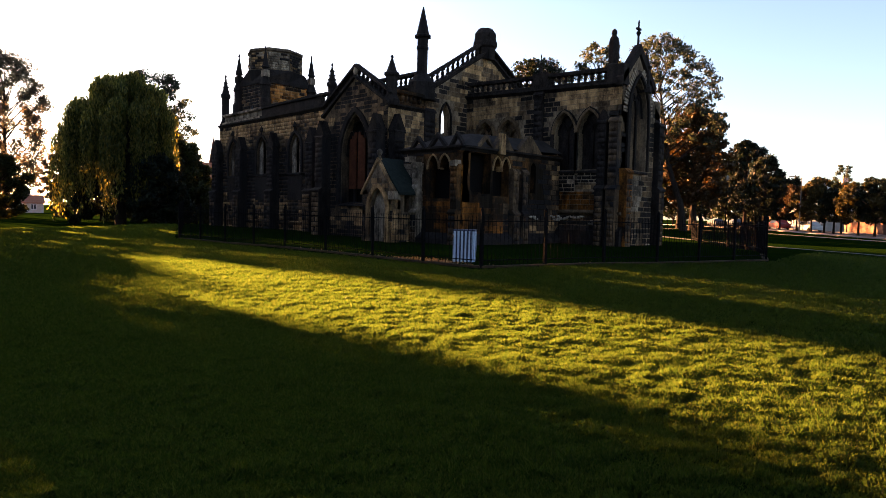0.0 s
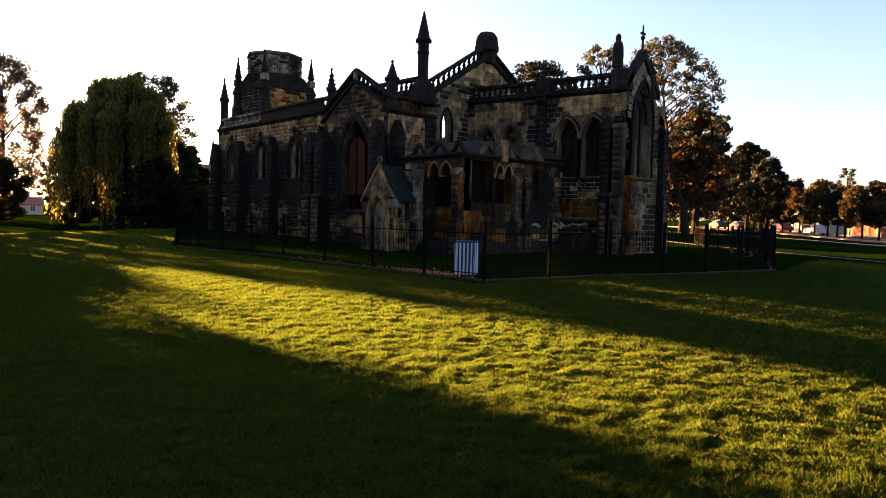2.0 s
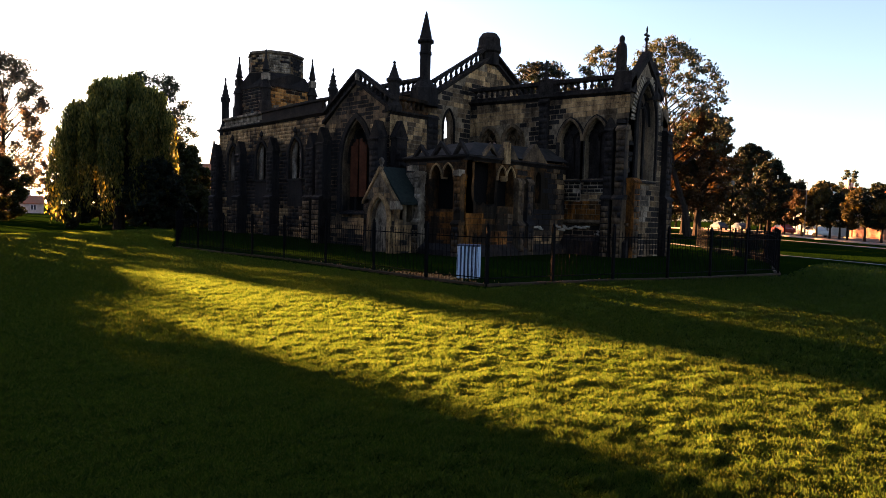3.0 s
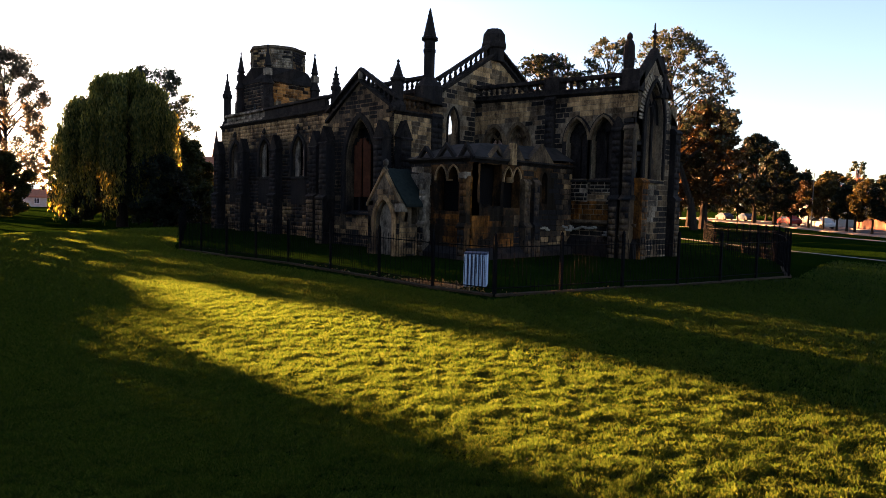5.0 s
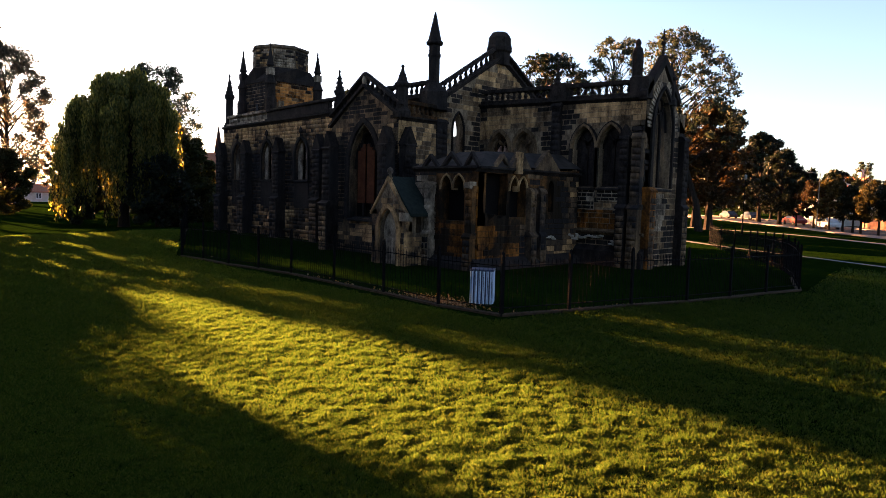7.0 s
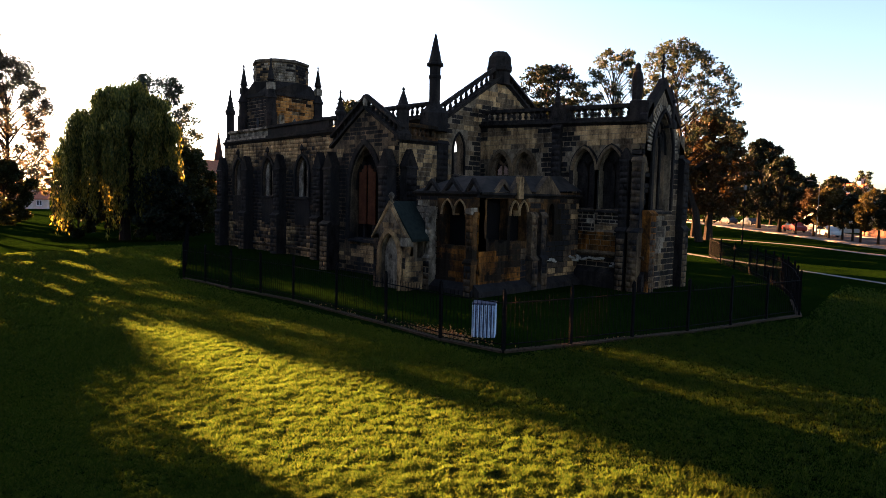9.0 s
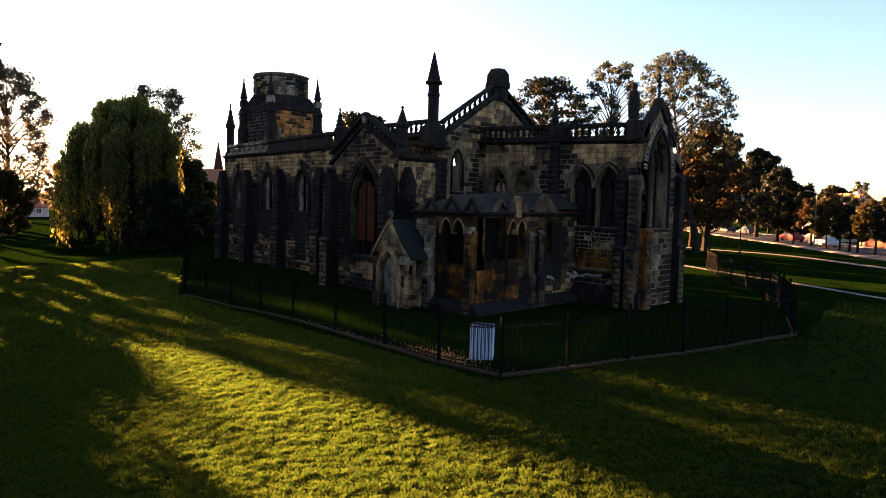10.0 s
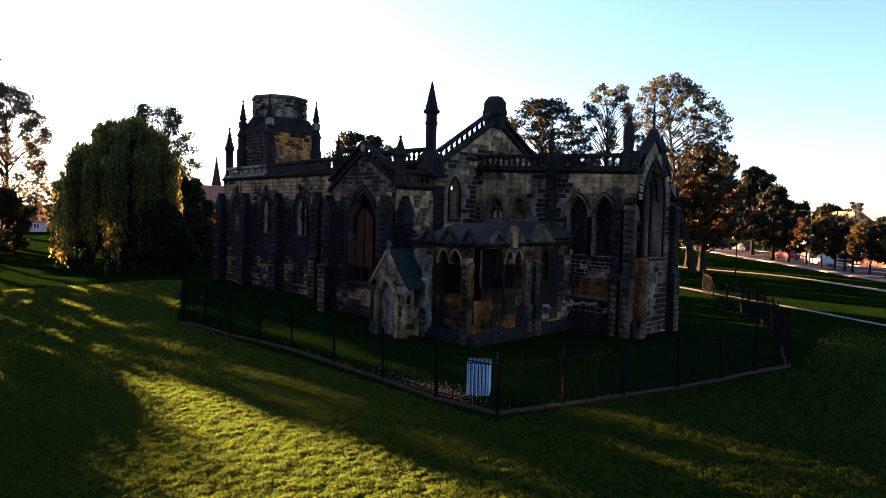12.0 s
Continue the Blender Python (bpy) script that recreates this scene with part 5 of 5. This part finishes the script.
# east and north of the church
tree(-3.5, 42.7, 21.6, 5.2, 7.0, 0.36, leaf_tan, 11500, 0.17, 11, "tall thinning tree with branches showing through its crown", 150, 0.44, (-3.2, -1.3), puff=0.5)
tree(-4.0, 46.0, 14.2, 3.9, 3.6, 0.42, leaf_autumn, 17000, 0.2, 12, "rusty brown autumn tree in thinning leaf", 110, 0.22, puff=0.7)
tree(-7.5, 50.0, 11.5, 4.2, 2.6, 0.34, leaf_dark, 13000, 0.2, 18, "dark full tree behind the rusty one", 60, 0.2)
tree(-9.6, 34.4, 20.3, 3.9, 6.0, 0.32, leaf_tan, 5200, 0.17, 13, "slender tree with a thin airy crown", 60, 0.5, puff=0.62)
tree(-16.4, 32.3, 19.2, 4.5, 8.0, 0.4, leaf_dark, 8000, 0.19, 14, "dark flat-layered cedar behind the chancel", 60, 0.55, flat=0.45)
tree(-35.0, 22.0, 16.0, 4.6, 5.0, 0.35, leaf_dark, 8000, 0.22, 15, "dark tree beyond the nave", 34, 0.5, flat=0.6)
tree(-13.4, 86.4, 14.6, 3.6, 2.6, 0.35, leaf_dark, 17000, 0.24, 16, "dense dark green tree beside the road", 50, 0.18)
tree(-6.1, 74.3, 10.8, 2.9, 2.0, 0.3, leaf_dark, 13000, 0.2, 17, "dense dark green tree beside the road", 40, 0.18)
for i, (x, y, h, s, mat) in enumerate(((-3.4, 72.7, 6.5, 2.3, leaf_dark), (-0.8, 71.4, 6.4, 2.4, leaf_autumn), (1.6, 69.4, 6.6, 2.3, leaf_gold), (3.8, 67.0, 6.9, 2.4, leaf_gold), (5.3, 65.4, 5.8, 2.2, leaf_dark), (8.6, 62.6, 6.4, 2.5, leaf_gold), (10.6, 61.0, 6.8, 2.5, leaf_dark), (13.6, 58.6, 7.0, 2.8, leaf_gold), (17.5, 55.5, 7.4, 3.0, leaf_dark))):
    tree(x, y, h, s, 1.7, 0.13, mat, 8000, 0.16, 20 + i, ("golden" if mat is leaf_gold else "rust-tinged" if mat is leaf_autumn else "dark green") + " street tree at the roadside", 34, 0.27, group="street trees at the road", puff=0.85)
tree(6.5, 63.9, 8.8, 1.3, 4.0, 0.12, leaf_tan, 900, 0.15, 31, "thin birch-like tree with few leaves", 18, 0.55)

# ---- paths, road and the far side ----
def ribbon(name, pts, width, mat, lift, label, category):
    verts, faces = [], []
    for i, (x, y) in enumerate(pts):
        (a, b), (c, d) = pts[max(i - 1, 0)], pts[min(i + 1, len(pts) - 1)]
        ln = math.hypot(c - a, d - b)
        nx, ny = -(d - b) / ln * width / 2, (c - a) / ln * width / 2
        verts += [(x + nx, y + ny, gz(x + nx, y + ny) + lift), (x - nx, y - ny, gz(x - nx, y - ny) + lift)]
    faces = [(2 * i, 2 * i + 1, 2 * i + 3, 2 * i + 2) for i in range(len(pts) - 1)]
    ob = from_arrays(name, verts, faces, mat)
    return tagged(ob, label, category, kind="structure")


def curve(pts, n=8):
    out = []
    for i in range(len(pts) - 1):
        p0, p1, p2, p3 = (Vector(pts[max(0, min(len(pts) - 1, i + k))]) for k in (-1, 0, 1, 2))
        for k in range(n):
            t = k / n
            q = 0.5 * (2 * p1 + (p2 - p0) * t + (2 * p0 - 5 * p1 + 4 * p2 - p3) * t * t + (3 * p1 - p0 - 3 * p2 + p3) * t ** 3)
            out.append((q.x, q.y))
    return out + [tuple(pts[-1])]


ribbon("path", curve([(-14.0, 36.0), (3.3, 30.4), (11.3, 27.6), (17.1, 24.3), (34.0, 15.0), (60.0, 4.0)]), 0.7, concrete, 0.03, "pale sunlit footpath across the lawn", "path")
ribbon("path", curve([(-30.0, 53.0), (-7.3, 48.2), (3.3, 49.4), (12.8, 44.8), (40.0, 30.0)]), 1.3, concrete, 0.03, "pale footpath beyond the trees", "path")
ROAD = curve([(-170.0, 215.0), (-70.0, 140.0), (-34.0, 110.0), (-19.0, 95.0), (-6.0, 80.0), (3.0, 71.5), (14.0, 61.0), (40.0, 38.0), (90.0, 0.0)])
ribbon("road", ROAD, 9.0, tarmac, 0.02, "grey tarmac road curving past the park", "road")
for side in (-1, 1):
    edge = []
    for i, (x, y) in enumerate(ROAD):
        (a, b), (c, d) = ROAD[max(i - 1, 0)], ROAD[min(i + 1, len(ROAD) - 1)]
        ln = math.hypot(c - a, d - b)
        edge.append((x - side * (d - b) / ln * 5.6, y + side * (c - a) / ln * 5.6))
    verts, faces = [], []
    for (x, y) in edge:
        z = gz(x, y)
        verts += [(x - 0.7, y - 0.8, z - 0.1), (x - 0.7, y - 0.8, z + 0.13), (x + 0.7, y + 0.8, z + 0.13), (x + 0.7, y + 0.8, z - 0.1)]
    for i in range(len(edge) - 1):
        n = 4 * i
        faces += [(n, n + 4, n + 5, n + 1), (n + 1, n + 5, n + 6, n + 2), (n + 2, n + 6, n + 7, n + 3)]
    tagged(from_arrays("pavement", verts, faces, paving), "pale concrete kerb and pavement edge of the road", "kerb", kind="structure")


def street_lamp(x, y, h, label):
    root = new("street_lamp")
    tagged(root, label, "street lamp")
    root.location = (x, y, gz(x, y))
    bm = bmesh.new()
    lathe(bm, [(0.10, -0.1), (0.10, 0.8), (0.06, 0.9), (0.05, h)], 8)
    part("pole", bm, iron if h < 7 else concrete, root)
    bm = bmesh.new()
    if h < 7:
        lathe(bm, [(0.06, h), (0.16, h + 0.08), (0.19, h + 0.4), (0.1, h + 0.5), (0.02, h + 0.56)], 8)
    else:
        tube(bm, (0, 0, h - 0.1), (-0.9, -0.3, h + 0.15), 0.04, 0.03, 6)
        box(bm, -1.4, -0.42, h + 0.08, -0.8, -0.22, h + 0.2)
    part("lantern", bm, concrete, root, "pale lantern head")


street_lamp(0.3, 44.5, 5.6, "slim dark park lamp column on the lawn")
street_lamp(0.6, 67.9, 7.2, "tall grey street lamp at the road")
street_lamp(12.0, 66.0, 7.6, "tall grey street lamp at the road")

# round sign and a pale board by the road
sign = new("road_sign")
tagged(sign, "round white road sign with a red rim on a post", "road sign")
sign.location = (2.4, 71.2, gz(2.4, 71.2))
bm = bmesh.new()
lathe(bm, [(0.05, 0), (0.05, 4.9)], 6)
part("pole", bm, concrete, sign)
for nm, r, off, mt in (("rim", 0.48, 0.0, car_red), ("disc", 0.36, 0.02, car_white)):
    bm = bmesh.new()
    lathe(bm, [(r, 0), (r, 0.04)], 20)
    ob = part(nm, bm, mt, sign)
    ob.matrix_local = Matrix.Translation((0.05 + off * 0.3, -0.08 - off, 4.7)) @ pose(0, 0, 0, 90, 0, 20)
board_sign = new("sign_board")
tagged(board_sign, "blank white sign board on a post above the street trees", "sign board")
board_sign.location = (1.6, 75.5, gz(1.6, 75.5))
bm = bmesh.new()
box(bm, -0.06, -0.06, -0.2, 0.06, 0.06, 7.4)
part("pole", bm, iron, board_sign)
bm = bmesh.new()
box(bm, -0.7, -0.12, 5.9, 0.7, -0.07, 6.9, pose(0, 0, 0, 0, 0, 25))
part("board", bm, car_white, board_sign)


garden_wall = new("garden_wall")
tagged(garden_wall, "low red brick garden wall with pale coping across the road", "garden wall")
for k, (p, q) in enumerate((((2.5, 83.0), (8.5, 76.0)), ((8.5, 76.0), (15.5, 70.0)), ((15.5, 70.0), (26.0, 60.5)))):
    yaw = math.degrees(math.atan2(q[1] - p[1], q[0] - p[0]))
    ln = math.hypot(q[0] - p[0], q[1] - p[1])
    m = pose(*p, gz(*p), 0, 0, yaw)
    bm = bmesh.new()
    box(bm, 0, -0.12, -0.3, ln, 0.12, 1.55, m)
    part("panel", bm, brick_far, garden_wall)
    bm = bmesh.new()
    box(bm, -0.03, -0.17, 1.55, ln + 0.03, 0.17, 1.66, m)
    part("coping", bm, concrete, garden_wall)
    bm = bmesh.new()
    box(bm, -0.25, -0.25, -0.3, 0.25, 0.25, 1.85, m)
    part("pier", bm, brick_far, garden_wall)


def car(x, y, yaw, paint, label):
    root = new("car")
    tagged(root, label, "car", "cars at the road")
    root.matrix_world = pose(x, y, gz(x, y) + 0.03, 0, 0, yaw)
    bm = bmesh.new()
    side = [(-2.1, 0.28), (-2.1, 0.75), (-1.95, 0.88), (-1.3, 0.95), (-0.75, 1.4), (0.75, 1.43), (1.45, 0.95), (2.05, 0.82), (2.12, 0.5), (2.05, 0.28)]
    prism(bm, side, lambda a, b: (a, -0.84 + (0.14 if b > 1.2 else 0), b), lambda a, b: (a, 0.84 - (0.14 if b > 1.2 else 0), b))
    bmesh.ops.bevel(bm, geom=bm.edges[:], offset=0.05, segments=2, affect="EDGES")
    part("body", bm, paint, root)
    bm = bmesh.new()
    for sgn in (-1, 1):
        prism(bm, [(-1.12, 0.98), (-0.68, 1.34), (0.68, 1.36), (1.2, 0.98)], lambda a, b: (a, sgn * (0.845 - 0.14 * max(0, b - 1.0) / 0.4), b), lambda a, b: (a, sgn * 0.6, b))
    part("side_glass", bm, glass_far, root)
    for wx in (-1.3, 1.3):
        for sgn in (-1, 1):
            bm = bmesh.new()
            lathe(bm, [(0.2, -0.1), (0.31, -0.09), (0.32, 0.09), (0.2, 0.1)], 14)
            w = part("wheel", bm, rubber, root)
            w.matrix_local = Matrix.Translation((wx, sgn * 0.76, 0.32)) @ pose(0, 0, 0, 90)
            bm = bmesh.new()
            lathe(bm, [(0.19, -0.105), (0.19, 0.105)], 10)
            part("rim", bm, lead, w)


car(0.6, 72.0, -43, car_white, "white car on the road beside the park")
car(-5.6, 79.0, -46, car_red, "red car on the road beside the park")
car(-18.5, 96.5, -44, car_dark, "dark car on the road beside the park")
car(-24.0, 100.5, -42, car_dark, "dark car on the road beside the park")
car(-108.0, 0.5, 12, car_white, "white parked car beyond the lawn")
car(-112.0, -6.0, 10, car_white, "white parked car beyond the lawn")


def house(x, y, yaw, w, d, h, roof_h, wall_mat, cols, label, chimney=True):
    root = new("house")
    tagged(root, label, "house")
    root.matrix_world = pose(x, y, gz(x, y) - 0.2, 0, 0, yaw)
    bm = bmesh.new()
    prism(bm, [(-d / 2, 0), (d / 2, 0), (d / 2, h), (0, h + roof_h), (-d / 2, h)], lambda a, b: (-w / 2, a, b), lambda a, b: (w / 2, a, b))
    part("wall", bm, wall_mat, root)
    bm = bmesh.new()
    for sgn in (-1, 1):
        prism(bm, [(0, h + roof_h + 0.02), (0, h + roof_h + 0.22), (sgn * (d / 2 + 0.4), h - 0.12), (sgn * (d / 2 + 0.4), h - 0.3)], lambda a, b: (-w / 2 - 0.3, a, b), lambda a, b: (w / 2 + 0.3, a, b))
    rf = part("roof", bm, roof_far, root)
    if chimney:
        bm = bmesh.new()
        box(bm, w * 0.3, -0.45, h + roof_h - 1.0, w * 0.3 + 0.9, 0.45, h + roof_h + 1.3)
        box(bm, w * 0.3 - 0.08, -0.53, h + roof_h + 1.3, w * 0.3 + 0.98, 0.53, h + roof_h + 1.45)
        part("chimney", bm, wall_mat, rf)
    for lvl in range(int(h // 2.6)):
        for k in range(cols):
            cx = -w / 2 + w * (k + 0.5) / cols
            win = bmesh.new()
            box(win, cx - 0.55, -d / 2 - 0.06, 0.9 + lvl * 2.6, cx + 0.55, -d / 2 + 0.02, 2.2 + lvl * 2.6)
            fr = part("window", win, car_white, root)
            for q in (-0.26, 0.26):
                pane = bmesh.new()
                box(pane, cx + q - 0.2, -d / 2 - 0.075, 1.0 + lvl * 2.6, cx + q + 0.2, -d / 2 - 0.055, 2.1 + lvl * 2.6)
                part("pane", pane, glass_far, fr)


house(-3.0, 94.5, -40, 9.0, 8.0, 5.0, 2.6, render_far, 4, "pale rendered house behind golden street trees")
house(9.0, 92.0, -40, 12.0, 8.0, 5.0, 2.9, brick_far, 4, "red brick house with a chimney behind the street trees")
house(-95.0, 29.0, 60, 16.0, 9.0, 6.6, 4.2, brick_far, 4, "brick house with a red roof west of the church")
house(-150.0, 8.4, 80, 16.0, 9.0, 2.6, 1.5, render_far, 4, "low pale house seen under the far trees")

for i, (x, y, h, s) in enumerate(((-58.0, 133.0, 17.0, 7.0), (-46.0, 128.0, 16.0, 6.5), (-34.0, 122.0, 15.0, 6.0), (-26.0, 115.0, 12.0, 5.0), (-19.0, 108.0, 10.6, 4.2), (-12.0, 101.0, 9.0, 3.8), (-5.0, 97.0, 8.5, 3.6), (-70.0, 140.0, 18.0, 7.5))):
    tree(x, y, h, s, 1.6, 0.3, leaf_dark, 9000, 0.4, 130 + i, "dark broadleaf tree across the road", 50, 0.14, group="trees across the road")

# a distant church spire over the roofs
far_spire = new("far_church_spire")
tagged(far_spire, "slender grey church spire far behind the roofs", "church spire")
far_spire.location = (-114.8, 42.3, 0.4)
bm = bmesh.new()
box(bm, -2.0, -2.0, -0.5, 2.0, 2.0, 8.4)
part("tower", bm, stone_dark, far_spire)
bm = bmesh.new()
lathe(bm, [(1.9, 8.4), (1.4, 9.5), (0.06, 17.6), (0.02, 18.2)], 8)
part("spire", bm, stone_black, far_spire)

# unseen trees added behind the church to keep its north lawn in shade
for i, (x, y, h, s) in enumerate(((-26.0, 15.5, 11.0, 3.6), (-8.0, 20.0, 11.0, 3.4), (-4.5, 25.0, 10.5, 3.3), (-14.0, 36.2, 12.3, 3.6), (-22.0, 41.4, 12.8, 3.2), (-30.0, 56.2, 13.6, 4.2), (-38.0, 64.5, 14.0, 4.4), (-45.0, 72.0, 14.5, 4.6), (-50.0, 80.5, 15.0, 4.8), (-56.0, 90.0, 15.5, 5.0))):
    tree(x, y, h, s, 1.8, 0.3, leaf_dark, 5000 if i in (1, 2, 7, 8, 9) else 14000, 0.24, 80 + i, "unseen dark tree added behind the church for its shade", 60, 0.08, group="trees behind the church")

# shrubs and low growth
# the leaf_dark shrubs carry the shade they stand in as leaf colour
for i, (x, y, h, s, mat) in enumerate(((-58.0, 6.5, 5.0, 3.4, leaf_green), (-52.0, 7.5, 6.0, 3.6, leaf_green), (-66.0, 10.0, 7.6, 4.0, leaf_green), (-60.0, 14.5, 6.4, 3.4, leaf_gold), (-50.0, 9.0, 5.0, 3.4, leaf_green), (-82.0, -14.5, 6.5, 3.6, leaf_green), (-44.6, -6.2, 5.9, 2.6, leaf_dark), (-38.5, 1.0, 4.5, 2.6, leaf_dark))):
    tree(x, y, h, s, 0.8, 0.16, mat, 5000, 0.2, 60 + i, ("golden" if mat is leaf_gold else "dense green") + " shrub thicket at the edge of the lawn", 24, 0.08, group="shrubs round the lawn", category="shrub")

# ---- grass ----
rng = np.random.default_rng(5)
lattice = rng.uniform(0, 1, (256, 256))


def value_noise(x, y):
    xi, yi = np.floor(x).astype(int), np.floor(y).astype(int)
    fx, fy = x - xi, y - yi
    fx, fy = fx * fx * (3 - 2 * fx), fy * fy * (3 - 2 * fy)
    g = lambda i, j: lattice[i % 256, j % 256]
    return (g(xi, yi) * (1 - fx) + g(xi + 1, yi) * fx) * (1 - fy) + (g(xi, yi + 1) * (1 - fx) + g(xi + 1, yi + 1) * fx) * fy


def blades(count, r0, r1, power):
    """Blades thin out and coarsen with the distance from the lawn's south-east end."""
    r, a = r0 + (r1 - r0) * rng.uniform(0, 1, count) ** power, np.radians(rng.uniform(92, 178, count))
    x, y = 29.5 + r * np.cos(a), -28.0 + r * np.sin(a)
    edge = 0.3 + 0.9 * rng.uniform(0, 1, count) ** 2
    front = np.where(x > -7.7, -11.0, np.minimum(-11.3 + 0.448 * (-7.7 - x), 4.0))
    side = np.where(y < 4.4, 14.6 + 0.245 * (y + 10.7), 18.3 - 0.17 * (y - 4.4))
    keep = (y < front - edge) | ((x > side + edge) & (y < 21.0 - 10.0 * rng.uniform(0, 1, count)))
    r, x, y = r[keep], x[keep], y[keep]
    n = len(r)
    clump = 0.22 + 1.25 * value_noise(x * 5.0, y * 5.0) ** 1.6 + 0.55 * value_noise(x * 13.0 + 9, y * 13.0) + 0.4 * value_noise(x * 1.1 + 40, y * 1.1)
    h = (0.036 + 0.0008 * r) * clump * rng.uniform(0.6, 1.3, n)
    w = (0.0092 + 0.0006 * r) * rng.uniform(0.6, 1.4, n)
    t = np.pi / 2 + rng.normal(0, 0.45, n)
    d = np.stack([np.cos(t), np.sin(t), np.zeros(n)], 1) * w[:, None]
    c = np.stack([x, y, ground_z(x, y) - 0.005], 1)
    tip = c + np.stack([rng.normal(0, 0.45, n), rng.normal(0, 0.6, n), np.ones(n)], 1) * h[:, None]
    return np.stack([c - d, c + d, tip], 1).reshape(-1, 3)


gv = np.concatenate([blades(900000, 4.5, 26, 1.0), blades(330000, 4.5, 15, 1.0), blades(560000, 26, 60, 1.5)])
grass = from_arrays("grass", gv, np.arange(len(gv)).reshape(-1, 3), grass_blade, None, "short mown lawn grass, golden where the sun rakes it", "stuff")
tagged(grass, category="grass")

# drift of fallen leaves against the kerb beside the bin
rng_l = np.random.default_rng(77)
lx = np.concatenate([rng_l.normal(11.4, 0.8, 700), rng_l.uniform(3.0, 14.2, 110), rng_l.uniform(14.6, 16.8, 50)])
ly = np.concatenate([-10.6 + 0.42 * np.abs(rng_l.normal(0, 1, 700)), -10.5 + 0.3 * np.abs(rng_l.normal(0, 1, 110)), np.zeros(50)])
ly[810:] = -10.4 + (lx[810:] - 14.6) * 3.2 + rng_l.normal(0, 0.15, 50)
fallen = leaves("fallen_leaves", np.stack([lx, ly, ground_z(lx, ly) + rng_l.uniform(0.01, 0.04, len(lx))], 1), 0.042, leaf_fallen, None, rng_l)
tagged(fallen, "dry orange fallen leaves lying along the railings' kerb", "fallen leaves", kind="stuff")

# ---- ashlar of the near walls, stone by stone ----
for pl, rects, mat, owner in LATER:
    stones(pl, rects, mat, owner, R)
